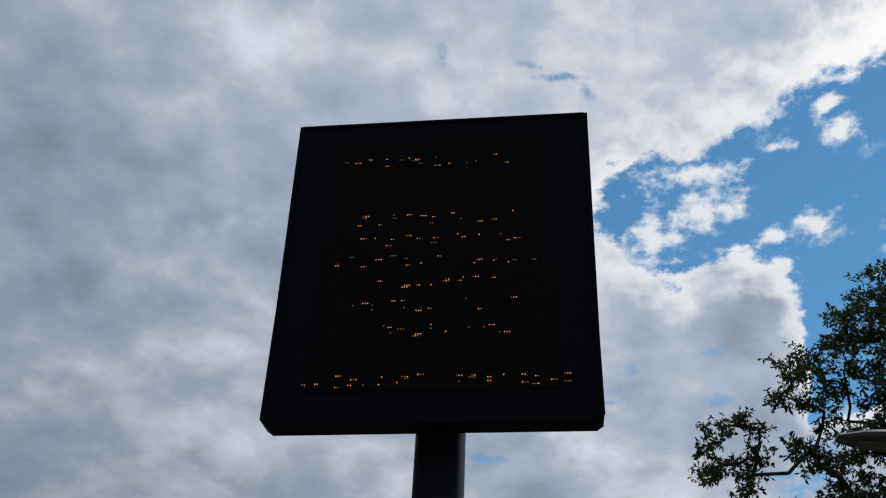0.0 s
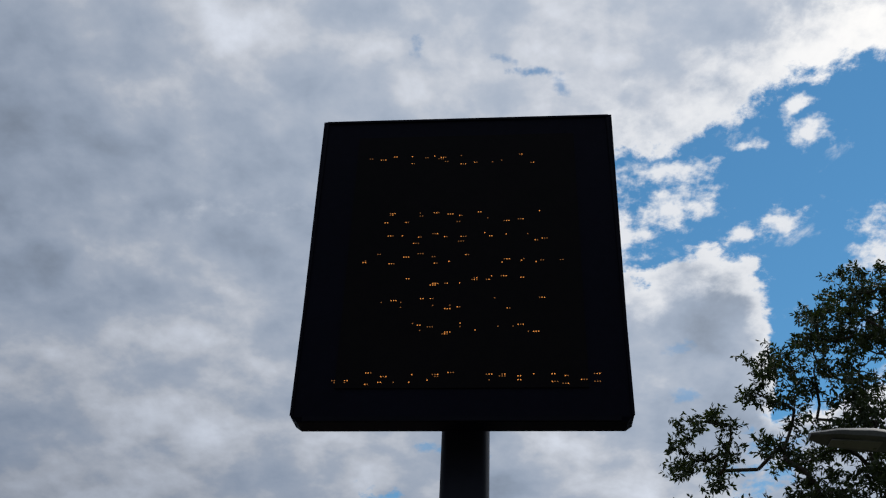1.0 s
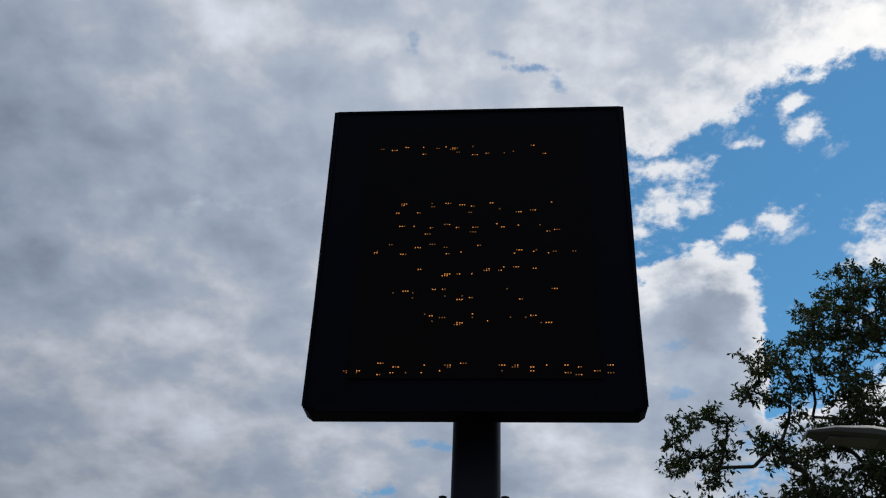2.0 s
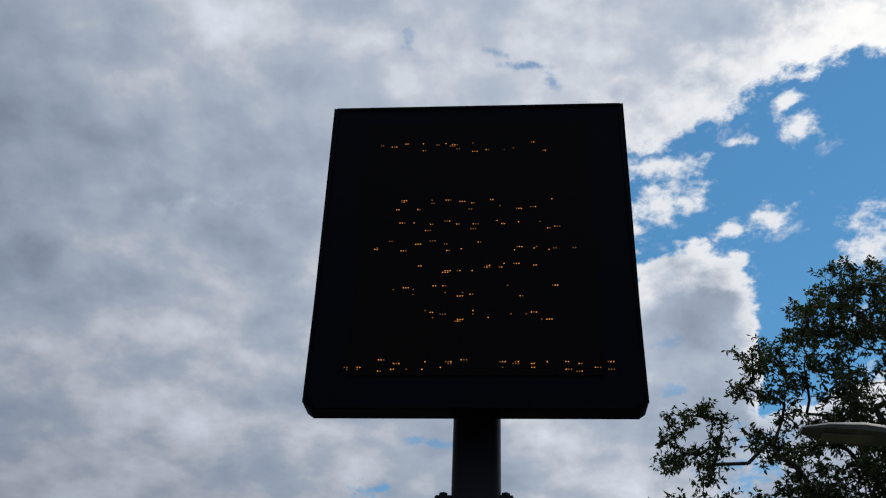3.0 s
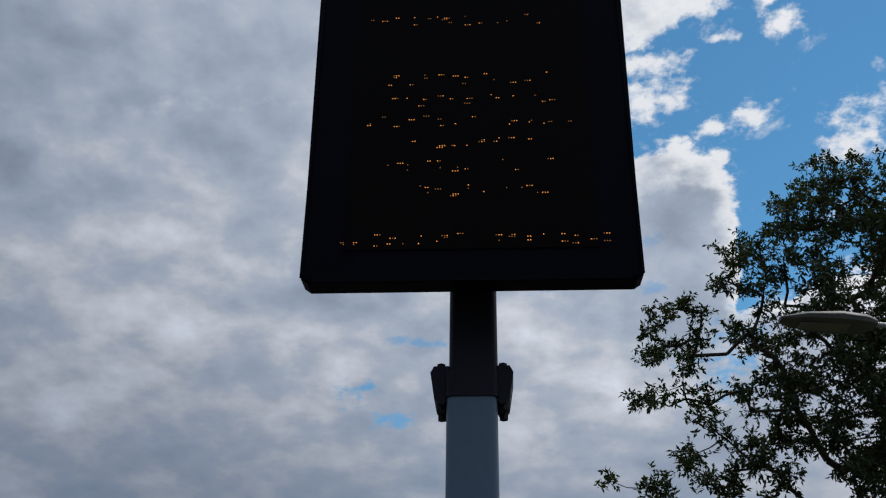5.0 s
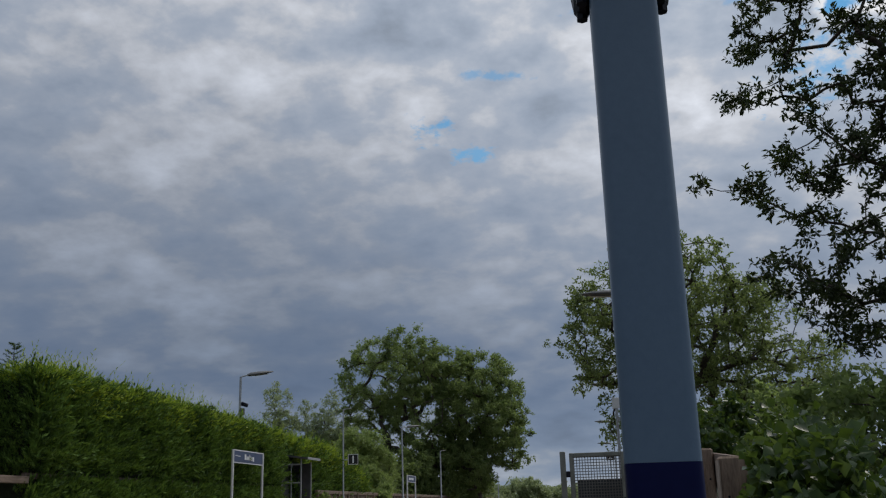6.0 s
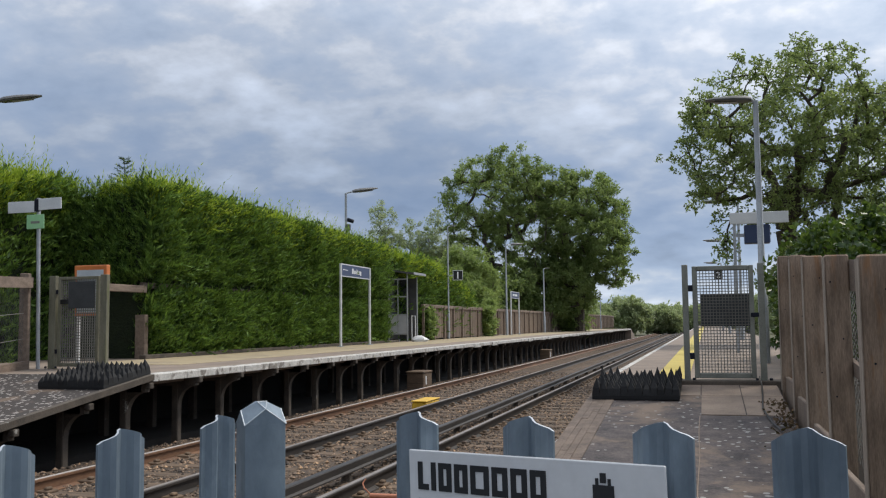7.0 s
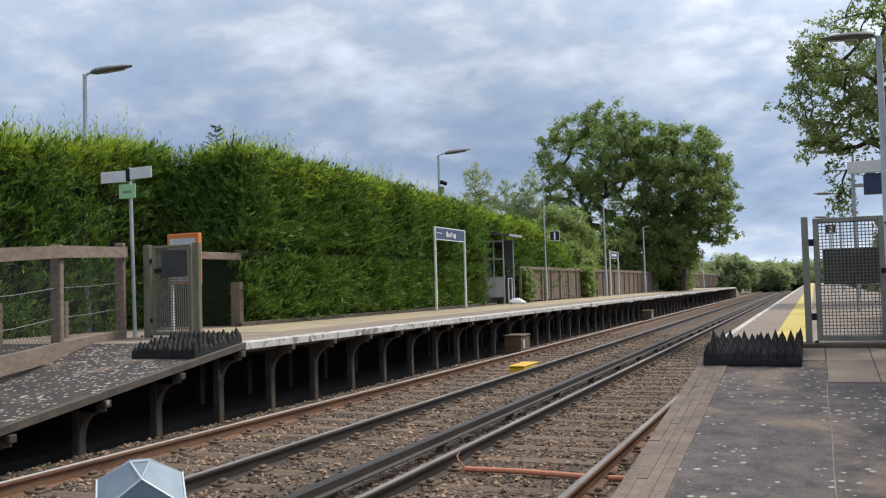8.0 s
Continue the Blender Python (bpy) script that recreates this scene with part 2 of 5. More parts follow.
M = {
    "asphalt_l": surface("ramp_asphalt_lichen", (0.020, 0.016, 0.015), (0.050, 0.040, 0.036), 1.6, 0.85, bump=0.5, grain=90, stain=(0.16, 0.115, 0.085), spots=(0.36, 0.33, 0.31), spot_scale=13, spot_size=0.29, spot_mask=0.48),
    "asphalt_r": surface("ramp_asphalt", (0.018, 0.015, 0.017), (0.128, 0.104, 0.098), 5.5, 0.85, bump=0.8, grain=42, stain=(0.190, 0.138, 0.104), stain_at=(0.50, 0.66), stain_scale=1.0, spots=(0.34, 0.33, 0.31), spot_scale=12, spot_size=0.20, spot_mask=0.45),
    "slab": surface("concrete_slab", (0.140, 0.102, 0.077), (0.305, 0.236, 0.184), 2.2, 0.85, bump=0.35, grain=80, stain=(0.13, 0.10, 0.08), stain_at=(0.58, 0.8)),
    "deck": surface("platform_surface", (0.150, 0.117, 0.094), (0.265, 0.212, 0.172), 1.5, 0.88, bump=0.3, grain=80),
    "coping": surface("white_painted_edge", (0.36, 0.35, 0.33), (0.68, 0.66, 0.62), 5, 0.7, bump=0.3, grain=45, stain=(0.20, 0.18, 0.16), stain_at=(0.49, 0.62), stain_scale=5),
    "edge_worn": surface("worn_brick_edge", (0.080, 0.058, 0.045), (0.215, 0.162, 0.128), 6, 0.85, bump=0.45, grain=60, vary=0.05),
    "yellow": surface("yellow_tactile_paint", (0.38, 0.29, 0.05), (0.53, 0.42, 0.10), 3, 0.7, bump=0.3, grain=50, stain=(0.34, 0.27, 0.10), stain_at=(0.58, 0.8)),
    "sand": surface("faded_yellow_line", (0.27, 0.215, 0.130), (0.39, 0.320, 0.205), 3, 0.8, bump=0.2, grain=60, stain=(0.23, 0.19, 0.14), stain_at=(0.5, 0.7)),
    "concrete": surface("weathered_concrete", (0.036, 0.029, 0.023), (0.105, 0.085, 0.067), 4, 0.85, bump=0.4, grain=55, stain=(0.34, 0.33, 0.30), stain_at=(0.66, 0.72), stain_scale=3, vary=0.15),
    # Near black paints in the deep shade under the platforms.
    "void": surface("shade_black_brick", (0.004, 0.004, 0.004), (0.012, 0.010, 0.009), 3, 0.9, bump=0.3, grain=30),
    "ballast": surface("ballast", (0.022, 0.015, 0.010), (0.125, 0.086, 0.058), 9, 0.9, bump=1.0, grain=24, stain=(0.15, 0.095, 0.06), stain_at=(0.5, 0.7), depth=0.03),
    "stone": surface("ballast_stone", (0.018, 0.013, 0.010), (0.265, 0.188, 0.135), 14, 0.85, bump=0.3, grain=90, stain=(0.25, 0.170, 0.112), stain_at=(0.46, 0.66), stain_scale=1.3, island=0.72),
    "sleeper": surface("sleeper_wood", (0.050, 0.032, 0.020), (0.170, 0.112, 0.070), 3, 0.85, bump=0.5, grain=40, stretch=(0.35, 4, 4), vary=0.15),
    "rail_side": surface("rusty_rail", (0.075, 0.036, 0.020), (0.205, 0.105, 0.056), 6, 0.75, bump=0.3, grain=70, stretch=(1, 0.2, 1)),
    "rail_dark": surface("dark_rail", (0.013, 0.010, 0.009), (0.046, 0.037, 0.032), 6, 0.65, bump=0.2, grain=70, stretch=(1, 0.2, 1)),
    "rail_top": surface("polished_rail_head", (0.50, 0.46, 0.43), (0.68, 0.64, 0.60), 6, 0.45, 0.6, bump=0.08, grain=50, stretch=(1, 0.1, 1), gloss_noise=0.08),
    "rail_dull": surface("dull_rail_head", (0.15, 0.13, 0.12), (0.33, 0.29, 0.265), 6, 0.5, 0.5, bump=0.1, grain=50, stretch=(1, 0.1, 1)),
    "cond_top": surface("conductor_rail_head", (0.030, 0.027, 0.028), (0.075, 0.068, 0.066), 6, 0.5, 0.6, bump=0.1, grain=50, stretch=(1, 0.1, 1)),
    "galv": surface("galvanised_steel", (0.125, 0.165, 0.205), (0.215, 0.270, 0.320), 7, 0.55, 0.35, bump=0.12, grain=45, stain=(0.27, 0.34, 0.40), stain_at=(0.50, 0.75), stain_scale=9, stretch=(1, 1, 0.5)),
    "galv_edge": surface("bright_zinc_edge", (0.34, 0.38, 0.42), (0.50, 0.54, 0.58), 9, 0.5, 0.3, bump=0.1, grain=60),
    "pole": surface("pale_grey_paint", (0.080, 0.135, 0.205), (0.105, 0.168, 0.240), 2.2, 0.42, bump=0.04, grain=70),
    "band": surface("navy_band", (0.002, 0.004, 0.040), (0.004, 0.007, 0.055), 3, 0.42, bump=0.03, grain=60, spec=0.15),
    "bracket": surface("dark_bracket_paint", (0.012, 0.013, 0.020), (0.018, 0.020, 0.030), 6, 0.5, bump=0.06, grain=60, spec=0.15),
    "case": surface("black_display_case", (0.0035, 0.0035, 0.008), (0.006, 0.006, 0.013), 3, 0.5, bump=0.03, grain=60, spec=0.04),
    "screen": surface("smoked_display_window", (0.0040, 0.0035, 0.0040), (0.0075, 0.0060, 0.0062), 3, 0.5, bump=0.01, grain=40, spec=0.04),
    "bezel": surface("matt_black_trim", (0.004, 0.004, 0.008), (0.006, 0.006, 0.011), 5, 0.6, bump=0.03, grain=60, spec=0.06),
    "led": glow("amber_led", (1.0, 0.36, 0.08), 1.0),
    "led_dim": glow("amber_led_dim", (1.0, 0.40, 0.12), 0.28),
    "timber": surface("weathered_timber", (0.115, 0.080, 0.056), (0.320, 0.230, 0.165), 3.5, 0.82, bump=0.6, grain=34, stretch=(5, 5, 0.7), stain=(0.24, 0.115, 0.045), stain_at=(0.58, 0.76), vary=0.22),
    # Lit copy of the timber, for the post sides towards the tracks.
    "timber_pale": surface("lit_side_timber", (0.22, 0.175, 0.135), (0.40, 0.33, 0.265), 3.5, 0.85, bump=0.4, grain=34, stretch=(5, 5, 0.7)),
    "timber_grey": surface("greyed_timber", (0.110, 0.080, 0.061), (0.245, 0.186, 0.146), 3.5, 0.85, bump=0.5, grain=30, stretch=(4, 0.6, 4), vary=0.10),
    "timber_green": surface("algae_stained_timber", (0.105, 0.100, 0.068), (0.215, 0.205, 0.150), 3.5, 0.8, bump=0.4, grain=30, stretch=(4, 4, 0.6), stain=(0.115, 0.125, 0.05), stain_at=(0.5, 0.7)),
    "boards": surface("brown_fence_boards", (0.085, 0.060, 0.043), (0.20, 0.145, 0.105), 2.5, 0.85, bump=0.4, grain=26, stretch=(4, 4, 0.4), vary=0.18),
    "gate": surface("grey_green_gate_paint", (0.145, 0.150, 0.125), (0.240, 0.245, 0.210), 5, 0.6, bump=0.15, grain=50, stain=(0.16, 0.14, 0.09), stain_at=(0.6, 0.75)),
    "mesh": surface("grey_wire_mesh", (0.14, 0.135, 0.12), (0.22, 0.215, 0.195), 8, 0.55, 0.3, bump=0.1, grain=60),
    "panel": surface("dark_sign_panel", (0.030, 0.033, 0.036), (0.060, 0.064, 0.068), 5, 0.6, bump=0.08, grain=50),
    "rubber": surface("black_rubber", (0.006, 0.006, 0.007), (0.014, 0.014, 0.015), 9, 0.8, bump=0.3, grain=60, stain=(0.05, 0.053, 0.045), stain_at=(0.70, 0.80), stain_scale=6),
    "lamp_post": surface("zinc_lamp_column", (0.30, 0.32, 0.34), (0.44, 0.46, 0.48), 5, 0.5, 0.4, bump=0.08, grain=40),
    "lamp_head": surface("grey_lamp_housing", (0.085, 0.088, 0.092), (0.15, 0.154, 0.158), 5, 0.6, bump=0.06, grain=40),
    "lens": surface("lamp_lens", (0.14, 0.14, 0.13), (0.20, 0.20, 0.19), 5, 0.3, bump=0.02, grain=40),
    "white": surface("white_sign_face", (0.60, 0.61, 0.62), (0.72, 0.73, 0.74), 3, 0.5, bump=0.03, grain=50, stain=(0.50, 0.50, 0.49), stain_at=(0.6, 0.8)),
    "sign_white": surface("white_reflective_print", (0.80, 0.81, 0.82), (0.86, 0.87, 0.88), 3, 0.4, bump=0.0, grain=50),
    "grey_sign": surface("sign_back", (0.56, 0.57, 0.58), (0.70, 0.71, 0.72), 3, 0.55, 0.2, bump=0.04, grain=50),
    "white_post": surface("white_painted_tube", (0.58, 0.59, 0.60), (0.72, 0.73, 0.73), 3, 0.5, bump=0.05, grain=50),
    "navy_sign": surface("navy_sign_face", (0.022, 0.038, 0.095), (0.032, 0.052, 0.120), 3, 0.4, bump=0.02, grain=50),
    "black": surface("black_sign_face", (0.008, 0.008, 0.009), (0.014, 0.014, 0.015), 3, 0.45, bump=0.02, grain=50),
    "ink": surface("dark_print", (0.012, 0.013, 0.016), (0.020, 0.021, 0.024), 6, 0.5, bump=0.0, grain=50),
    "ink_grey": surface("grey_print", (0.40, 0.41, 0.43), (0.48, 0.49, 0.50), 6, 0.5, bump=0.0, grain=50),
    "green_sign": surface("pale_green_sign", (0.26, 0.52, 0.26), (0.33, 0.60, 0.33), 3, 0.5, bump=0.02, grain=50),
    "orange": surface("orange_frame_paint", (0.55, 0.16, 0.045), (0.66, 0.21, 0.06), 3, 0.5, bump=0.03, grain=50),
    "poster": surface("pale_poster", (0.42, 0.46, 0.50), (0.58, 0.62, 0.65), 2.5, 0.4, bump=0.0, grain=50),
    "shelter": surface("grey_shelter_frame", (0.25, 0.26, 0.27), (0.38, 0.39, 0.40), 3, 0.5, 0.2, bump=0.05, grain=50),
    "shelter_panel": surface("pale_shelter_panel", (0.34, 0.35, 0.37), (0.46, 0.47, 0.49), 3, 0.55, bump=0.04, grain=50),
    "roof": surface("dark_shelter_roof", (0.05, 0.052, 0.055), (0.10, 0.10, 0.105), 3, 0.6, bump=0.1, grain=50),
    "glass": glass("shelter_glass"),
    "orange_pipe": surface("orange_duct", (0.40, 0.14, 0.075), (0.56, 0.23, 0.13), 6, 0.6, bump=0.1, grain=50, stain=(0.22, 0.12, 0.08), stain_at=(0.58, 0.75), stain_scale=8),
    "yellow_box": surface("yellow_grit_box", (0.52, 0.30, 0.02), (0.70, 0.43, 0.03), 5, 0.5, bump=0.05, grain=50, stain=(0.30, 0.18, 0.05), stain_at=(0.6, 0.75)),
    "bark": surface("bark", (0.035, 0.028, 0.021), (0.10, 0.080, 0.060), 5, 0.9, bump=0.8, grain=22, stretch=(3, 3, 0.6), depth=0.02),
    "soil": surface("rough_ground", (0.035, 0.040, 0.018), (0.13, 0.115, 0.065), 1.2, 0.95, bump=0.8, grain=12, stain=(0.05, 0.075, 0.02), stain_at=(0.45, 0.65), stain_scale=0.4, depth=0.03),
    "tarmac": surface("crossing_tarmac", (0.040, 0.040, 0.041), (0.085, 0.083, 0.082), 2, 0.9, bump=0.5, grain=80),
    "dead_leaf": foliage("dry_leaves", (0.05, 0.030, 0.018), (0.17, 0.10, 0.055), None, 0.7, 0.1),
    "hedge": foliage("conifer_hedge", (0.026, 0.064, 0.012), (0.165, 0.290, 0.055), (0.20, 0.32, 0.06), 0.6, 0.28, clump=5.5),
    # Top light is put into these tips: brighter and yellower than the hedge.
    "hedge_tip": foliage("top_lit_conifer_tips", (0.27, 0.38, 0.035), (0.52, 0.62, 0.075), (0.64, 0.72, 0.16), 0.55, 0.55),
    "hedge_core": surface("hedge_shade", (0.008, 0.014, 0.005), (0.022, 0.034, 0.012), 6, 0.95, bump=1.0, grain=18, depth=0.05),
    # Backlit look put into the colour: far darker than the maple leaves.
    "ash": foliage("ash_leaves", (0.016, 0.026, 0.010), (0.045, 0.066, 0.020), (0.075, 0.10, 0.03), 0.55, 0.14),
    "maple": foliage("maple_leaves", (0.110, 0.150, 0.058), (0.275, 0.325, 0.140), (0.28, 0.34, 0.12), 0.45, 0.55, (0.30, 0.40, 0.09)),
    "oak": foliage("oak_leaves", (0.110, 0.165, 0.060), (0.310, 0.390, 0.150), (0.26, 0.31, 0.13), 0.45, 0.60, (0.30, 0.40, 0.09)),
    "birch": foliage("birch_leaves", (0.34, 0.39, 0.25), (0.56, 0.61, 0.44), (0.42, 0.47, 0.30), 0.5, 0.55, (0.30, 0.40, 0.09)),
    "willow": foliage("pale_shrub_leaves", (0.170, 0.245, 0.075), (0.370, 0.450, 0.165), (0.36, 0.42, 0.18), 0.5, 0.55, (0.30, 0.40, 0.09)),
    # Distance haze put into the leaf colour: paler and greyer than the willow.
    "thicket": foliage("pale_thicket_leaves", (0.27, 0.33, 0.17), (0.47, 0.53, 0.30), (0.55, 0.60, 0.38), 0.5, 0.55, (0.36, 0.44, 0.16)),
    "ivy": foliage("ivy_leaves", (0.026, 0.058, 0.016), (0.085, 0.145, 0.042), (0.12, 0.17, 0.06), 0.35),
}


# ---------------------------------------------------------------- mesh helpers
class Geo:
    """Vertices and faces of one mesh, gathered piece by piece."""
    def __init__(self):
        self.v, self.f, self.mi = [], [], []

    def face(self, pts, mi=0):
        k = len(self.v)
        self.v += [tuple(p) for p in pts]
        self.f.append(tuple(range(k, k + len(pts))))
        self.mi.append(mi)

    def solid(self, verts, faces, mi=0):
        k = len(self.v)
        self.v += [tuple(p) for p in verts]
        self.f += [tuple(i + k for i in f) for f in faces]
        self.mi += [mi] * len(faces)

    def box(self, x0, x1, y0, y1, z0, z1, c=0.0, mi=0):
        """A box with all its long edges chamfered by c."""
        c = min(c, (x1 - x0) * 0.45, (y1 - y0) * 0.45, (z1 - z0) * 0.45)
        if c <= 0:
            v = [(x, y, z) for z in (z0, z1) for x, y in ((x0, y0), (x1, y0), (x1, y1), (x0, y1))]
            self.solid(v, [(3, 2, 1, 0), (4, 5, 6, 7), (0, 1, 5, 4), (1, 2, 6, 5), (2, 3, 7, 6), (3, 0, 4, 7)], mi)
            return

        def ring(i, z):
            return [(x0 + c + i, y0 + i, z), (x1 - c - i, y0 + i, z), (x1 - i, y0 + c + i, z), (x1 - i, y1 - c - i, z), (x1 - c - i, y1 - i, z), (x0 + c + i, y1 - i, z), (x0 + i, y1 - c - i, z), (x0 + i, y0 + c + i, z)]
        rings = [ring(c * 0.8, z0), ring(0, z0 + c), ring(0, z1 - c), ring(c * 0.8, z1)]
        v = [p for r in rings for p in r]
        f = [tuple(range(7, -1, -1)), tuple(range(24, 32))]
        for a in range(3):
            f += [(a * 8 + i, a * 8 + (i + 1) % 8, a * 8 + 8 + (i + 1) % 8, a * 8 + 8 + i) for i in range(8)]
        self.solid(v, f, mi)

    def extrude(self, profile, y0, y1, mi=0, axis="y"):
        """A closed outline (x, z), counter-clockwise seen along +y, drawn out from y0 to y1."""
        n = len(profile)
        place = (lambda p, y: (p[0], y, p[1])) if axis == "y" else ((lambda p, y: (y, p[0], p[1])) if axis == "x" else (lambda p, y: (p[0], p[1], y)))
        v = [place(p, y0) for p in profile] + [place(p, y1) for p in profile]
        f = [tuple(range(n)), tuple(range(2 * n - 1, n - 1, -1))] + [(i, i + n, (i + 1) % n + n, (i + 1) % n) for i in range(n)]
        self.solid(v, f, mi)

    def tube(self, pts, radii, sides=8, mi=0):
        pts = [Vector(p) for p in pts]
        if not hasattr(radii, "__len__"):
            radii = [radii] * len(pts)
        v, f = [], []
        for i, p in enumerate(pts):
            d = (pts[min(i + 1, len(pts) - 1)] - pts[max(i - 1, 0)]).normalized()
            side = d.cross(Vector((0.13, 0.31, 0.94) if abs(d.z) < 0.9 else (1, 0.1, 0))).normalized()
            up = side.cross(d)
            for s in range(sides):
                a = 2 * math.pi * s / sides
                v.append(p + (side * math.cos(a) + up * math.sin(a)) * radii[i])
        for i in range(len(pts) - 1):
            for s in range(sides):
                a, b = i * sides + s, i * sides + (s + 1) % sides
                f.append((a, b, b + sides, a + sides))
        f += [tuple(range(sides - 1, -1, -1)), tuple(range(len(v) - sides, len(v)))]
        self.solid(v, f, mi)

    def mesh(self, name, mats, smooth=False):
        me = bpy.data.meshes.new(name)
        me.from_pydata(self.v, [], self.f)
        for m in mats if isinstance(mats, (list, tuple)) else [mats]:
            me.materials.append(m)
        if any(self.mi):
            me.polygons.foreach_set("material_index", self.mi)
        if smooth:
            me.shade_smooth()
            me.set_sharp_from_angle(angle=radians(40))
        me.update()
        return me


def part(name, geo, mats, parent=None, label="", smooth=False, at=None):
    me = geo.mesh(name, mats, smooth) if isinstance(geo, Geo) else geo
    ob = new(name, me)
    if parent:
        ob.parent = parent
    if at is not None:
        ob.matrix_basis = at
    return tagged(ob, label)


def thing(name, label, category, m=None, group="", kind=""):
    ob = new(name)
    ob.empty_display_size = 0.1
    if m is not None:
        ob.matrix_basis = m
    return tagged(ob, label, category, group, kind)


def boxed(x0, x1, y0, y1, z0, z1, c=0.0):
    g = Geo()
    g.box(x0, x1, y0, y1, z0, z1, c)
    return g


def tubed(pts, radii, sides=8):
    g = Geo()
    g.tube(pts, radii, sides)
    return g


def rounded_rect(w, d, r, n=4):
    out = []
    for cx, cy, a0 in ((w / 2 - r, d / 2 - r, 0), (-w / 2 + r, d / 2 - r, 90), (-w / 2 + r, -d / 2 + r, 180), (w / 2 - r, -d / 2 + r, 270)):
        for i in range(n + 1):
            a = radians(a0 + 90 * i / n)
            out.append((cx + r * math.cos(a), cy + r * math.sin(a)))
    return out


RNG = np.random.default_rng(7)


def leaf_cloud(name, centres, ways, length, width, mats, droop=0.0, rng=RNG, fold=0.25, jitter=0.25):
    """One mesh of many small folded leaves. centres: where each leaf starts; ways: the way it points."""
    n = len(centres)
    ways = ways + rng.normal(0, 0.05, ways.shape)
    ways[:, 2] -= droop
    ways /= np.linalg.norm(ways, axis=1)[:, None]
    ref = rng.normal(0, 1, (n, 3))
    side = np.cross(ways, ref)
    side /= np.linalg.norm(side, axis=1)[:, None] + 1e-9
    up = np.cross(side, ways)
    ln = length * (1 + rng.uniform(-jitter, jitter, n))[:, None]
    wd = width * (1 + rng.uniform(-jitter, jitter, n))[:, None]
    v = np.empty((n, 4, 3))
    v[:, 0] = centres
    v[:, 1] = centres + ways * ln * 0.48 + side * wd * 0.5 + up * wd * fold
    v[:, 2] = centres + ways * ln
    v[:, 3] = centres + ways * ln * 0.48 - side * wd * 0.5 + up * wd * fold
    me = bpy.data.meshes.new(name)
    me.vertices.add(n * 4)
    me.vertices.foreach_set("co", v.reshape(-1))
    idx = (np.arange(n)[:, None] * 4 + np.array([0, 1, 2, 0, 2, 3])[None]).reshape(-1)
    me.loops.add(n * 6)
    me.loops.foreach_set("vertex_index", idx.astype(np.int32))
    me.polygons.add(n * 2)
    me.polygons.foreach_set("loop_start", np.arange(0, n * 6, 3, dtype=np.int32))
    me.polygons.foreach_set("loop_total", np.full(n * 2, 3, dtype=np.int32))
    me.materials.append(mats)
    me.update(calc_edges=True)
    return me


def sphere_ways(n, rng=RNG):
    d = rng.normal(0, 1, (n, 3))
    return d / np.linalg.norm(d, axis=1)[:, None]


def grow(root, lobes, clusters, rng, shell=0.55, keep=None):
    """A branching skeleton: cluster points in ellipsoid lobes, each joined to the nearest earlier node. Returns nodes and parents."""
    pts = []
    vols = np.array([a * b * c for _, (a, b, c) in lobes])
    for (c, r), k in zip(lobes, np.maximum(1, (clusters * vols / vols.sum()).astype(int))):
        d = sphere_ways(k, rng) * (rng.uniform(shell ** 3, 1, k) ** (1 / 3))[:, None]
        pts.append(np.array(c) + d * np.array(r))
    pts = np.concatenate(pts)
    if keep is not None:
        pts = pts[keep(pts)]
    nodes, par = [np.array(p, float) for p in root], list(range(-1, len(root) - 1))
    fork = len(root) - 1
    order = np.argsort(np.linalg.norm(pts - nodes[fork], axis=1))
    ends = []
    for i in order:
        arr = np.array(nodes[max(0, fork - 1):])
        away = pts[i] - arr
        cost = np.linalg.norm(away, axis=1) * (1 + 0.6 * (away[:, 2] < -0.2))
        j = int(np.argmin(cost)) + max(0, fork - 1)
        mid = (nodes[j] + pts[i]) / 2 + rng.normal(0, 0.06, 3) * np.linalg.norm(pts[i] - nodes[j])
        nodes.append(mid), par.append(j)
        nodes.append(pts[i]), par.append(len(nodes) - 2)
        ends.append(len(nodes) - 1)
    return nodes, par, ends


def limbs(nodes, par, tip, power=0.5):
    weight = [1.0] * len(nodes)
    for i in range(len(nodes) - 1, 0, -1):
        if par[i] >= 0:
            weight[par[i]] += weight[i]
    g = Geo()
    for i, p in enumerate(par):
        if p >= 0:
            r0, r1 = tip * weight[p] ** power, tip * weight[i] ** power
            g.tube([nodes[p], nodes[i]], [min(r0, r1 * 1.5), r1], 5 if r1 < tip * 3 else 8)
    return g


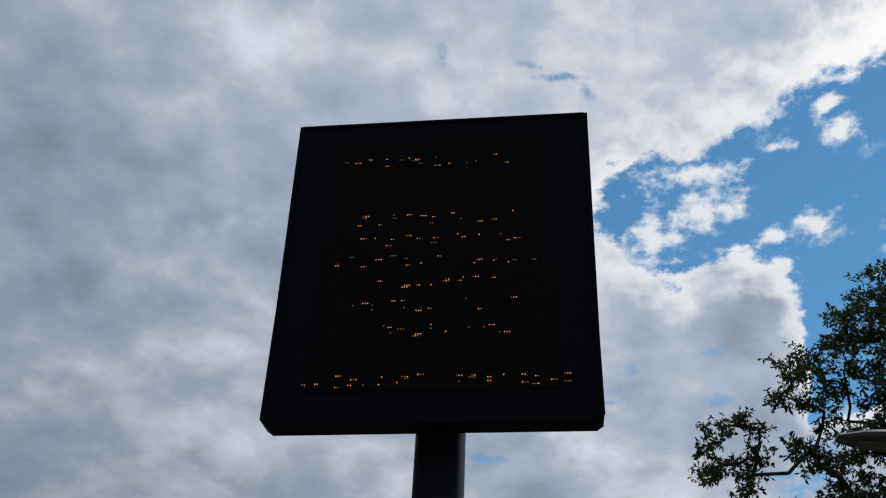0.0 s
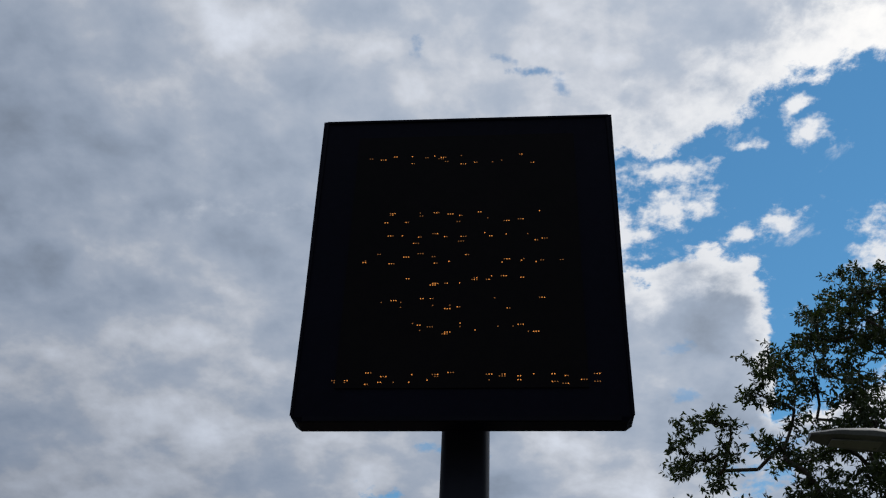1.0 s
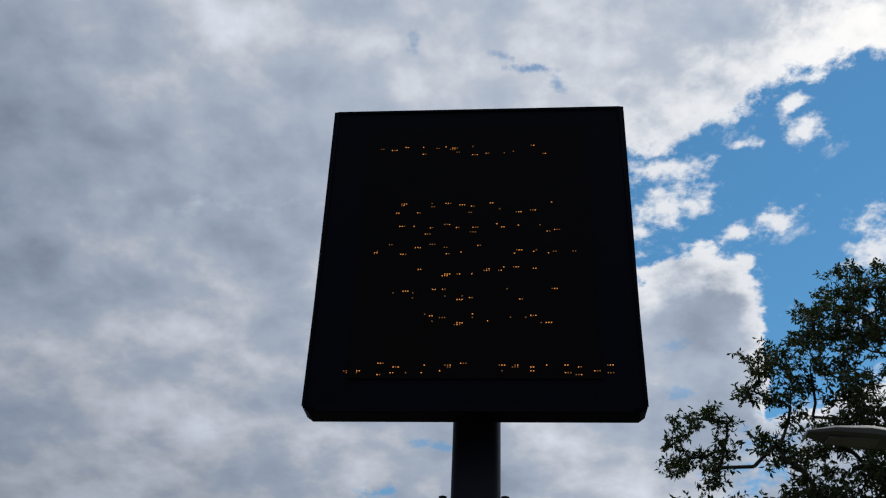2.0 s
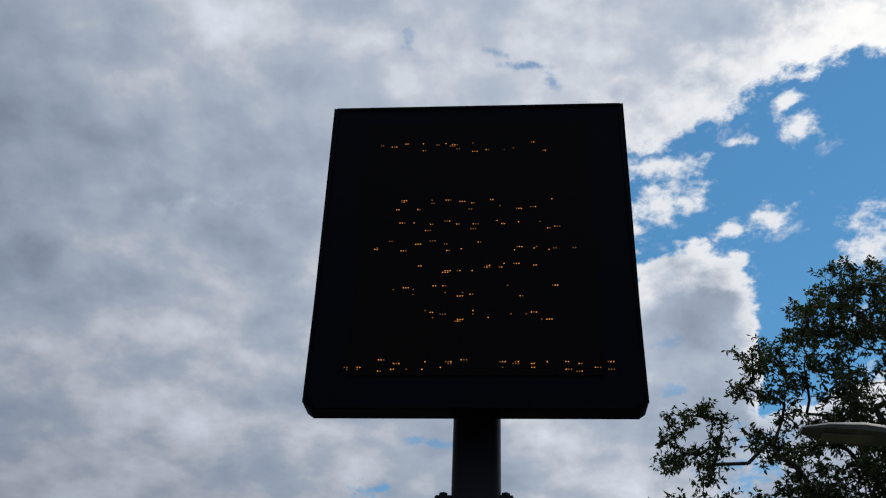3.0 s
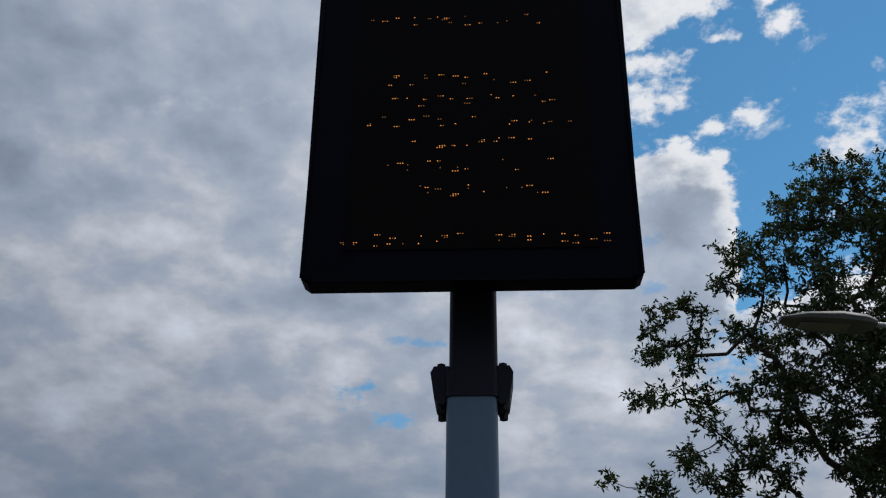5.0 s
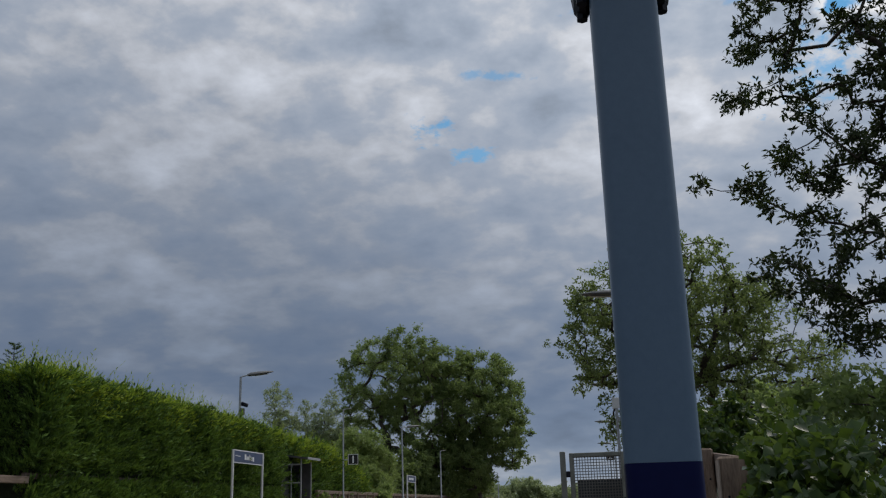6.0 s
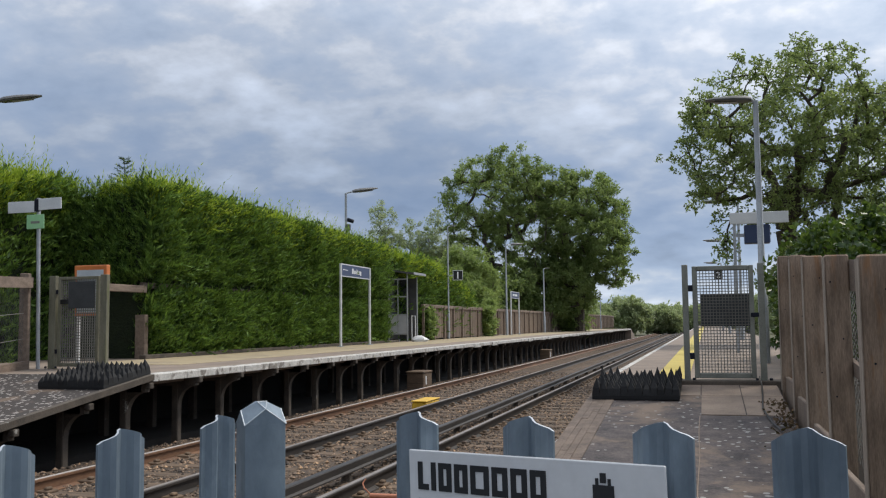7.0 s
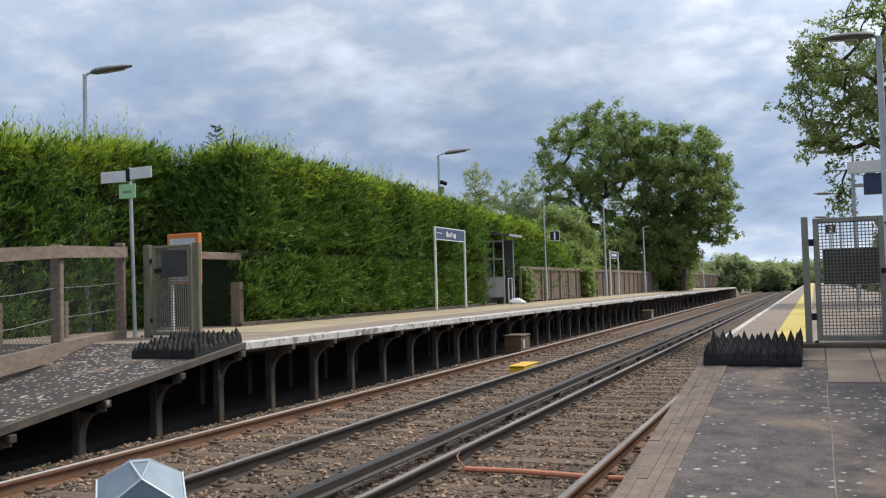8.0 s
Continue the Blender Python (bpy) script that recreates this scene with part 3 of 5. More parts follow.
def tree(name, label, root, lobes, clusters, per, spread, leaf, mat, seed, tip=0.012, shell=0.55, droop=0.15, sprig=7, power=0.5, keep=None):
    """A tree: tapered trunk with limbs, and a crown of sprigs of leaves round the branch ends."""
    rng = np.random.default_rng(seed)
    nodes, par, ends = grow(root, lobes, clusters, rng, shell, keep)
    top = thing(name, label, "tree" if "tree" in name else "shrub")
    part("trunk", limbs(nodes, par, tip, power), M["bark"], top)
    tips = np.array([nodes[i] for i in ends])
    n = len(tips) * per
    base = np.repeat(tips, per, 0) + sphere_ways(n, rng) * (rng.uniform(0, 1, n) ** 0.6 * spread * np.repeat(rng.uniform(0.6, 1.35, len(tips)), per))[:, None] * np.array([1, 1, 0.75])
    axis = sphere_ways(n, rng)
    c = np.repeat(base, sprig, 0) + np.repeat(axis, sprig, 0) * np.tile(np.linspace(0, 1.5 * leaf[0], sprig), n)[:, None]
    w = np.repeat(axis, sprig, 0) * 0.7 + sphere_ways(n * sprig, rng)
    part("crown", leaf_cloud("crown", c, w, leaf[0], leaf[1], M[mat], droop, rng), None, top)
    return top


# ---------------------------------------------------------------- ground and track
GROUND, DECK = -0.30, 0.915
RAMP_R, RAMP_L = 10.5, 11.0


def z_right(y):
    return DECK if y >= RAMP_R else max(0.02, DECK - 0.085 * (RAMP_R - y))


def z_left(y):
    return DECK if y >= RAMP_L else max(-0.05, DECK - 0.132 * (RAMP_L - y))


g = Geo()
xs = [-900, -200, -60, -25, -13, 6, 25, 60, 200, 900]
ys = [-900, -200, -40, -8, 0, 60, 120, 200, 400, 1500]
for i in range(len(xs) - 1):
    for j in range(len(ys) - 1):
        g.face([(xs[i], ys[j], GROUND), (xs[i + 1], ys[j], GROUND), (xs[i + 1], ys[j + 1], GROUND), (xs[i], ys[j + 1], GROUND)])
tagged(part("ground", g, M["soil"]), "rough grassy ground beside the railway", "ground", kind="structure")

g = Geo()
g.extrude([(-6.3, GROUND - 0.05), (1.3, GROUND - 0.05), (1.0, -0.17), (0.45, -0.157), (-1.9, -0.157), (-2.4, -0.185), (-2.9, -0.157), (-5.3, -0.157), (-5.75, -0.15)], -40, 420)
tagged(part("track_bed", g, M["ballast"]), "brown stone ballast bed under the two tracks", "track bed", kind="structure")

stones = Geo()
rng = np.random.default_rng(3)
base = np.array([(1, 0, 0), (0.1, 1, 0.1), (-1, 0.1, 0), (0, -1, 0.1), (0.1, 0.1, 0.75), (0, 0, -0.6)])
faces = [(0, 1, 4), (1, 2, 4), (2, 3, 4), (3, 0, 4), (1, 0, 5), (2, 1, 5), (3, 2, 5), (0, 3, 5)]


def bed_z(x):
    return float(np.interp(x, [-6.3, -5.75, -5.3, -2.9, -2.4, -1.9, 0.45, 1.0, 1.3], [-0.33, -0.15, -0.157, -0.157, -0.185, -0.157, -0.157, -0.17, -0.33]))


for _ in range(46000):
    yy = 5.0 + 27 * rng.uniform() ** 1.6
    xx = rng.uniform(-5.9, 0.9)
    s = rng.uniform(0.012, 0.034)
    far_side = xx < -2.6
    if abs((yy - (3.1 if far_side else 2.9) + 0.34) % 0.68 - 0.34) < 0.12 and rng.uniform() < (0.85 if far_side else 0.5):
        continue        # most sleepers lie bare
    a = rng.uniform(0, 6.3)
    sh = base * s * rng.uniform(0.65, 1.3, (6, 3))
    ca, sa = math.cos(a), math.sin(a)
    rot = sh @ np.array([[ca, sa, 0], [-sa, ca, 0], [0, 0, 1]])
    stones.solid(rot + np.array([xx, yy, bed_z(xx) + rng.uniform(-0.2, 0.6) * s]), faces)
tagged(part("ballast_stones", stones, M["stone"]), "loose brown and grey ballast stones between the rails", "ballast", kind="stuff")

track = thing("railway_track", "two rusty railway tracks with a third rail", "railway track", kind="structure")
RAILS = [(-4.865, "rail_side", "rail_top"), (-3.360, "rail_dark", "rail_dull"), (-1.505, "rail_dark", "rail_dull"), (0.0, "rail_side", "rail_dull")]
RAIL_FORM = [(-0.070, -0.158), (0.070, -0.158), (0.070, -0.147), (0.012, -0.128), (0.010, -0.040), (0.035, -0.030), (0.036, -0.008), (0.028, -0.001), (-0.028, -0.001), (-0.036, -0.008), (-0.035, -0.030), (-0.010, -0.040), (-0.012, -0.128), (-0.070, -0.147)]
for x, side, head in RAILS:
    g = Geo()
    g.extrude([(x + a, b) for a, b in RAIL_FORM], -30, 400)
    rail = part("rail", g, M[side], track, "rusty running rail")
    part("rail_head", boxed(x - 0.027, x + 0.027, -30, 400, -0.003, 0.001), M[head], rail, "worn bright running surface")
g = Geo()
g.extrude([(-1.920 + a, b + 0.055) for a, b in [(-0.075, -0.10), (0.075, -0.10), (0.075, -0.085), (0.045, -0.07), (0.045, -0.004), (0.038, 0.0), (-0.038, 0.0), (-0.045, -0.004), (-0.045, -0.07), (-0.075, -0.085)]], 3.2, 400)
third = part("conductor_rail", g, M["rail_dark"], track, "dark conductor rail on insulators")
part("rail_head", boxed(-1.957, -1.883, 3.2, 400, 0.054, 0.058), M["cond_top"], third, "dull grey contact surface")
pot = Geo()
pot.tube([(0, 0, -0.17), (0, 0, -0.10), (0, 0, -0.05)], [0.075, 0.06, 0.05], 8)
pot_mesh = pot.mesh("insulator", M["concrete"])
for k in range(16):
    part("insulator", pot_mesh, None, third, at=pose(-1.92, 4.4 + 2.4 * k, 0))
sl = Geo()
sl.box(-1.27, 1.27, -0.125, 0.125, -0.285, -0.146, 0.012)
sl_mesh = sl.mesh("sleeper", M["sleeper"])
chair = Geo()
chair.box(-0.17, 0.17, -0.09, 0.09, -0.152, -0.118, 0.01)
chair.box(-0.135, -0.075, -0.045, 0.045, -0.12, -0.085, 0.012)
chair.box(0.075, 0.135, -0.045, 0.045, -0.12, -0.085, 0.012)
chair_mesh = chair.mesh("rail_chair", M["sleeper"])
for cx in (-0.7525, -4.1125):
    for k in range(62):
        y = 2.9 + 0.68 * k + (0.2 if cx < -2 else 0)
        s = part("sleeper", sl_mesh, None, track, at=pose(cx + RNG.normal(0, 0.02), y, 0, 0, 0, RNG.normal(0, 0.5)))
        if y < 32:
            for dx in (-0.7525, 0.7525):
                part("rail_chair", chair_mesh, None, s, at=pose(dx, 0, 0))
far = Geo()
for cx in (-0.7525, -4.1125):
    for k in range(120):
        far.box(cx - 1.27, cx + 1.27, 45.2 + 0.68 * k, 45.45 + 0.68 * k, -0.285, -0.15)
part("distant_sleepers", far, M["sleeper"], track, "distant sleepers")["kind"] = "stuff"

g = Geo()
for x0, x1 in ((-1.30, -0.10), (0.08, 0.70)):
    g.tube([(x0, 8.18 - 0.07 * x0, -0.115), ((x0 + x1) / 2, 8.18 - 0.035 * (x0 + x1), -0.105), (x1, 8.18 - 0.07 * x1, -0.115)], 0.026, 10)
duct = thing("cable_duct", "orange plastic cable duct laid across the near track", "cable duct")
part("pipe", g, M["orange_pipe"], duct, smooth=True)
part("wire", tubed([(-1.30, 8.27, -0.10), (-1.36, 8.26, -0.04), (-1.39, 8.30, 0.00), (-1.37, 8.33, 0.04)], 0.008, 5), M["orange_pipe"], duct)

box = thing("grit_box", "low yellow plastic box on the far track's sleepers", "box")
g = Geo()
g.box(-3.76, -3.45, 17.35, 18.30, -0.16, 0.03, 0.03)
part("body", g, M["yellow_box"], box)
part("lid", boxed(-3.77, -3.44, 17.33, 18.32, 0.03, 0.055, 0.01), M["yellow_box"], box)
cab = thing("track_cabinet", "squat grey-brown cable cabinet on the ballast beside the far platform", "cabinet")
part("body", boxed(-5.66, -5.20, 22.9, 23.7, -0.2, 0.30, 0.02), M["sleeper"], cab)
part("lid", boxed(-5.68, -5.18, 22.88, 23.72, 0.30, 0.35, 0.015), M["sleeper"], cab)
part("label_plate", boxed(-5.199, -5.195, 23.1, 23.2, 0.0, 0.22), M["white"], cab, "small pale plate")
cab2 = copy_thing(cab, pose(0, 20.5, -0.02))

# ---------------------------------------------------------------- near platform and its ramp
plat_r = thing("platform_two", "concrete platform with a lichen-spotted asphalt end ramp", "platform", kind="structure")
steps = [0.2, 1.5, 3.0, 4.5, 6.0, 7.5, 9.0, RAMP_R]
g = Geo()
g.extrude([(y, z_right(y)) for y in reversed(steps)] + [(0.2, GROUND), (RAMP_R, GROUND)], 0.98, 2.70, axis="x")
part("ramp", g, M["asphalt_r"], plat_r, "dark asphalt ramp with pale lichen spots")
g = Geo()
g.box(0.99, 4.2, RAMP_R, 150, GROUND, DECK)
g.box(0.855, 0.99, RAMP_R, 150, DECK - 0.12, DECK)
part("deck", g, M["deck"], plat_r, "pale pinkish platform surfacing")
g = Geo()
g.box(0.775, 0.855, RAMP_R, 150, DECK - 0.12, DECK + 0.004)
part("coping", g, M["coping"], plat_r, "white painted platform edge")
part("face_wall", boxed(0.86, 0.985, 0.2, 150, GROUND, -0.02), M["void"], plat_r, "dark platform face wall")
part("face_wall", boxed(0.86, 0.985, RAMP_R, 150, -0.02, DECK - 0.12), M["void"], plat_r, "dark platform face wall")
part("tactile_strip", boxed(1.37, 1.76, RAMP_R + 0.1, 140, DECK, DECK + 0.008), M["yellow"], plat_r, "yellow tactile strip")
# paving slabs by the gate
for i, (x0, x1) in enumerate(((1.02, 1.90), (1.91, 2.30), (2.31, 2.69))):
    for j, (y0, y1) in enumerate(((8.30, 9.35), (9.36, 10.08))):
        if i == 0 and j == 0:
            continue
        g = Geo()
        a, b = z_right(y0), z_right(y1)
        g.solid([(x0, y0, a - 0.05), (x1, y0, a - 0.05), (x1, y1, b - 0.05), (x0, y1, b - 0.05), (x0, y0, a + 0.008), (x1, y0, a + 0.008), (x1, y1, b + 0.008), (x0, y1, b + 0.008)],
                [(3, 2, 1, 0), (4, 5, 6, 7), (0, 1, 5, 4), (1, 2, 6, 5), (2, 3, 7, 6), (3, 0, 4, 7)])
        part("paving_slab", g, M["slab"], plat_r)
part("threshold", boxed(1.66, 2.95, 10.08, 10.42, 0.7, DECK + 0.02, 0.01), M["concrete"], plat_r, "pale concrete sill under the gate")
# edging bricks down the ramp, laid in rows
for row, (x0, x1) in enumerate(((0.775, 0.850), (0.853, 0.908), (0.911, 0.968), (0.971, 1.050))):
    y = 1.4 - 0.11 * row
    while y < 10.3:
        ln = 0.60 if row == 0 else 0.45
        y1 = min(y + ln, 10.4)
        a, b = z_right(y), z_right(y1)
        up = 0.006 + RNG.normal(0, 0.0015)
        g = Geo()
        g.solid([(x0, y, a - 0.3), (x1, y, a - 0.3), (x1, y1 - 0.004, b - 0.3), (x0, y1 - 0.004, b - 0.3), (x0, y, a + up), (x1, y, a + up), (x1, y1 - 0.004, b + up), (x0, y1 - 0.004, b + up)],
                [(3, 2, 1, 0), (4, 5, 6, 7), (0, 1, 5, 4), (1, 2, 6, 5), (2, 3, 7, 6), (3, 0, 4, 7)])
        part("edging_brick", g, M["edge_worn"], plat_r)
        y = y1
part("joint", tubed([(1.895 + 0.004 * math.sin(3.1 * y), y, z_right(y) + 0.001) for y in np.arange(1.5, 8.3, 0.25)], 0.0045, 5), M["slab"], plat_r, "pale filled crack")
part("pavement", boxed(1.05, 6, -12, 0.2, GROUND, 0.0), M["tarmac"], None)
tagged(bpy.data.objects["pavement"], "dark tarmac path at the track's level", "pavement", kind="structure")

# ---------------------------------------------------------------- far platform on concrete trestles
plat_l = thing("platform_one", "raised concrete platform with white edge and open trestles", "platform", kind="structure")
ramp_ys = [4.2, 6.0, 8.0, 9.5, RAMP_L]
g = Geo()
g.extrude([(y, z_left(y)) for y in reversed(ramp_ys)] + [(y, z_left(y) - 0.09) for y in ramp_ys], -11.5, -5.62, axis="x")
part("ramp", g, M["asphalt_l"], plat_l, "dark asphalt ramp thick with white lichen")
g = Geo()
g.extrude([(y, z_left(y) + 0.006) for y in reversed(ramp_ys)] + [(y, z_left(y) - 0.075) for y in ramp_ys], -5.62, -5.53, axis="x")
part("ramp_edge", g, M["concrete"], plat_l, "worn dark edge of the ramp")
part("deck", boxed(-12, -5.80, RAMP_L, 98, DECK - 0.16, DECK), M["deck"], plat_l, "pale platform surfacing")
part("warning_line", boxed(-9.28, -6.95, RAMP_L + 3.0, 97, DECK, DECK + 0.006), M["sand"], plat_l, "faded yellow line")
y = RAMP_L
while y < 97.5:
    ln = 0.9 if y < 60 else 3.6
    g = Geo()
    out = RNG.choice([0.0, 0.0, 0.012, -0.01])
    g.box(-5.80, -5.53 + out, y, min(y + ln - 0.01, 98), DECK - 0.10 - (0.03 if out > 0 else 0), DECK + 0.006, 0.008)
    part("coping_slab", g, M["coping"], plat_l)
    y += ln
g = Geo()
g.extrude([(98, DECK), (98, GROUND), (103.5, GROUND), (103.5, -0.1)], -9.2, -5.53, axis="x")
part("end_ramp", g, M["deck"], plat_l, "far end ramp")
# Floor and wall blackened so the space behind the trestles reads as shade.
part("under_floor", boxed(-8.1, -6.15, 4.5, 98, GROUND - 0.02, -0.12), M["void"], plat_l, "floor added near black, for the shade under the platform")
part("back_wall", boxed(-8.1, -7.9, 4.5, 98, GROUND, 0.10), M["void"], plat_l, "back wall under the platform, its shade painted in")
part("back_wall", boxed(-8.1, -7.9, 9.5, 98, 0.10, DECK - 0.16), M["void"], plat_l, "back wall under the platform, its shade painted in")


def trestle(h):
    """A concrete post with a curved bracket that carries the deck's overhang."""
    g = Geo()
    g.box(-0.055, 0.055, -0.06, 0.06, GROUND + 0.05, h - 0.10, 0.012)
    rim = []
    for i in range(7):
        a = radians(90 * i / 6)
        rim.append((0.055 + 0.30 * (1 - math.cos(a)), h - 0.44 + 0.30 * math.sin(a)))
    g.extrude([(-0.055, h - 0.44)] + rim + [(0.355, h - 0.02), (-0.055, h - 0.02)], -0.05, 0.05)
    g.box(-0.95, 0.30, -0.05, 0.05, h - 0.15, h - 0.02, 0.01)
    g.box(0.33, 0.43, -0.05, 0.05, h - 0.095, h - 0.01, 0.010)
    return g.mesh("trestle", M["concrete"])


full = trestle(DECK - 0.09)
y = 12.26
while y < 96:
    t = part("trestle", full, None, plat_l, at=pose(-5.95, y, 0))
    if y < 45:
        part("back_post", boxed(-0.06, 0.06, -0.06, 0.06, GROUND, DECK - 0.16), M["concrete"], t, at=pose(-1.3, 0, 0))
    y += 1.33 if y < 60 else 2.66
for y in (5.61, 6.94, 8.27, 9.60, 10.93):
    part("trestle", trestle(z_left(y) - 0.09), None, plat_l, at=pose(-5.95, y, 0))


# ---------------------------------------------------------------- the departure display on its pole
PX, PY = 2.310, -0.052
pole = thing("display_pole", "pale grey square steel pole with a navy band and dark clamp", "pole")


def square_tube(w, z0, z1, r=0.014, dx=0.0):
    g = Geo()
    g.extrude([(PX + dx + a, PY + b) for a, b in rounded_rect(w, w, r)], z0, z1, axis="z")
    return g


part("lower_tube", square_tube(0.097, 0.0, 1.5198), M["pole"], pole, "pale grey painted tube", True)
part("navy_band", square_tube(0.0976, 1.520, 1.666), M["band"], pole, "dark navy painted band", True)
part("middle_tube", square_tube(0.097, 1.6662, 2.384), M["pole"], pole, "pale grey painted tube", True)
part("upper_tube", square_tube(0.094, 2.354, 3.10, dx=0.003), M["bracket"], pole, "dark painted upper tube", True)
part("collar", square_tube(0.103, 2.356, 2.409), M["bracket"], pole, "dark clamp collar", True)
for s in (-1, 1):
    g = Geo()
    g.extrude([(s * 0.044, 2.362), (s * 0.054, 2.342), (s * 0.064, 2.346), (s * 0.072, 2.356), (s * 0.080, 2.409), (s * 0.073, 2.422), (s * 0.044, 2.422)][::s], PY - 0.040, PY + 0.040)
    g.v = [(x + PX, y, z) for x, y, z in g.v]
    lug = part("clamp_lug", g, M["bracket"], pole, "dark cast clamp lug")
    for dy in (-0.025, 0.025):
        part("bolt", tubed([(PX + s * 0.060, PY + dy, 2.336), (PX + s * 0.060, PY + dy, 2.431)], 0.009, 6), M["bracket"], lug)
part("base_plate", boxed(PX - 0.13, PX + 0.13, PY - 0.13, PY + 0.13, 0.0, 0.02, 0.004), M["pole"], pole)

display = thing("departure_display", "large black departure board with scattered amber dots on a pole", "display board", pose(2.313, -0.219, 2.529, 4.8, 0, 0.6) @ Matrix.Diagonal((0.897, 0.897, 0.897, 1)))
W0, W1, HT = 0.361, 0.371, 0.845       # half width below and above, height
g = Geo()
dep = 0.055
g.solid([(-W0, 0, 0.020), (W0, 0, 0.020), (W1, 0, HT), (-W1, 0, HT), (-W0, dep, 0.020), (W0, dep, 0.020), (W1, dep, HT), (-W1, dep, HT), (-W0 + 0.014, 0.004, 0.010), (W0 - 0.014, 0.004, 0.010), (W0 - 0.014, dep, 0.010), (-W0 + 0.014, dep, 0.010)],
        [(0, 1, 2, 3), (5, 4, 7, 6), (3, 2, 6, 7), (1, 5, 6, 2), (4, 0, 3, 7), (8, 9, 1, 0), (9, 10, 5, 1), (10, 11, 4, 5), (11, 8, 0, 4), (11, 10, 9, 8)])
part("case", g, M["case"], display, "black painted sheet metal case")
g = Geo()
for x0, x1, z0, z1 in ((-0.362, 0.362, HT - 0.008, HT - 0.002), (-0.335, 0.335, 0.010, 0.020), (-W0 - 0.002, -W0 + 0.004, 0.022, HT - 0.01), (W0 - 0.004, W0 + 0.002, 0.022, HT - 0.01)):
    g.box(x0, x1, -0.004, 0.0, z0, z1)
part("trim", g, M["bezel"], display, "thin black edge trim")
part("window", boxed(-0.272, 0.272, -0.003, 0.0, 0.085, 0.785), M["screen"], display, "smoked display window")
# rows of amber lamps: height, stretches across, number of lit dots
rows = [(0.706, [(-0.245, 0.245)], 0.55), (0.531, [(-0.195, 0.195)], 0.5), (0.470, [(-0.185, 0.190)], 0.55), (0.414, [(-0.240, 0.240)], 0.6), (0.350, [(-0.130, 0.130)], 0.6),
        (0.292, [(-0.190, 0.185)], 0.55), (0.228, [(-0.155, 0.155)], 0.6), (0.107, [(-0.285, -0.030), (0.050, 0.290)], 0.75)]
rng = np.random.default_rng(11)
pitch = 0.0056
for z, spans, share in rows:
    g = Geo()
    for a, b in spans:
        x0 = a
        while x0 < b:       # one character cell after another, in which a short run of lamps is lit
            for run in range(2):
                if rng.uniform() < share + 0.02:
                    level, first = rng.choice([-3, -2, -1, 1, 2, 3]), rng.integers(0, 3)
                    for i in range(rng.integers(1, 4)):
                        x, zz = x0 + (first + i) * pitch, z + level * pitch * 0.8
                        s = 0.0012
                        g.face([(x - s, -0.0045, zz - s), (x + s, -0.0045, zz - s), (x + s, -0.0045, zz + s), (x - s, -0.0045, zz + s)], int(rng.uniform() < 0.40))
            x0 += 6 * pitch * rng.choice([0.5, 1, 1, 1])
    tagged(part("led_row", g, [M["led"], M["led_dim"]], display, "row of lit amber dots"), kind="stuff")
part("mount", boxed(-0.05, 0.05, 0.055, 0.16, 0.10, 0.62, 0.004), M["bracket"], display, "dark mounting plate")

# ---------------------------------------------------------------- palisade fence by the crossing
fence = thing("palisade_fence", "galvanised steel palisade fence with shallow pointed pales", "fence")
F0, FD = Vector((1.660, 0.372, 0)), Vector((0.914, -0.406, 0)).normalized()


def pale_mesh():
    """A W-section steel pale with a low gabled top."""
    n, w, t = 12, 0.060, 0.003
    def sect(k):
        u = k / n
        return (u - 0.5) * w, 0.0055 * math.cos(u * 4 * math.pi) * (1 if 0.08 < u < 0.92 else 0.7)
    g = Geo()
    for k in range(n):
        (xa, ya), (xb, yb) = sect(k), sect(k + 1)
        za, zb = [1.492 - 0.013 * abs(2 * q / n - 1) ** 1.4 for q in (k, k + 1)]
        v = [(xa, ya, 0.04), (xb, yb, 0.04), (xb, yb, zb), (xa, ya, za), (xa, ya + t, 0.04), (xb, yb + t, 0.04), (xb, yb + t, zb), (xa, ya + t, za)]
        g.solid(v, [(0, 1, 2, 3), (5, 4, 7, 6)] + ([(4, 0, 3, 7)] if k == 0 else []) + ([(1, 5, 6, 2)] if k == n - 1 else []))
        g.solid([v[3], v[2], v[6], v[7]], [(0, 1, 2, 3)], 1)
    return g.mesh("pale", [M["galv"], M["galv_edge"]], True)


PALE = pale_mesh()
turn = math.degrees(math.atan2(FD.y, FD.x))
for k in range(5):
    p = F0 + FD * 0.1475 * k
    part("pale", PALE, None, fence, at=pose(p.x, p.y, -0.006 + 0.003 * k, 0, RNG.normal(0, 0.3), turn + RNG.normal(0, 0.8)))
for k, (x, y) in enumerate(((1.428, 0.350), (1.404, 0.212), (1.380, 0.080), (1.346, -0.035), (1.320, -0.165), (1.294, -0.295), (1.268, -0.425), (1.242, -0.555))):
    part("pale", PALE, None, fence, at=pose(x, y, -0.012, 0, RNG.normal(0, 0.5), 79 + RNG.normal(0, 1.5)))
for z in (0.30, 1.22):
    a, b = F0 - FD * 0.2, F0 + FD * 0.66
    part("rail", tubed([a + Vector((0.015, 0.035, z)), b + Vector((0.015, 0.035, z))], 0.022, 6), M["galv"], fence)
    part("rail", tubed([(1.46, 0.40, z), (1.275, -0.6, z)], 0.022, 6), M["galv"], fence)
POST_TURN = 42.0
post = Geo()
post.extrude([(1.437 + a * math.cos(radians(POST_TURN)) - b * math.sin(radians(POST_TURN)), 0.446 + a * math.sin(radians(POST_TURN)) + b * math.cos(radians(POST_TURN))) for a, b in rounded_rect(0.052, 0.044, 0.003, 2)], 0.0, 1.4625, axis="z")
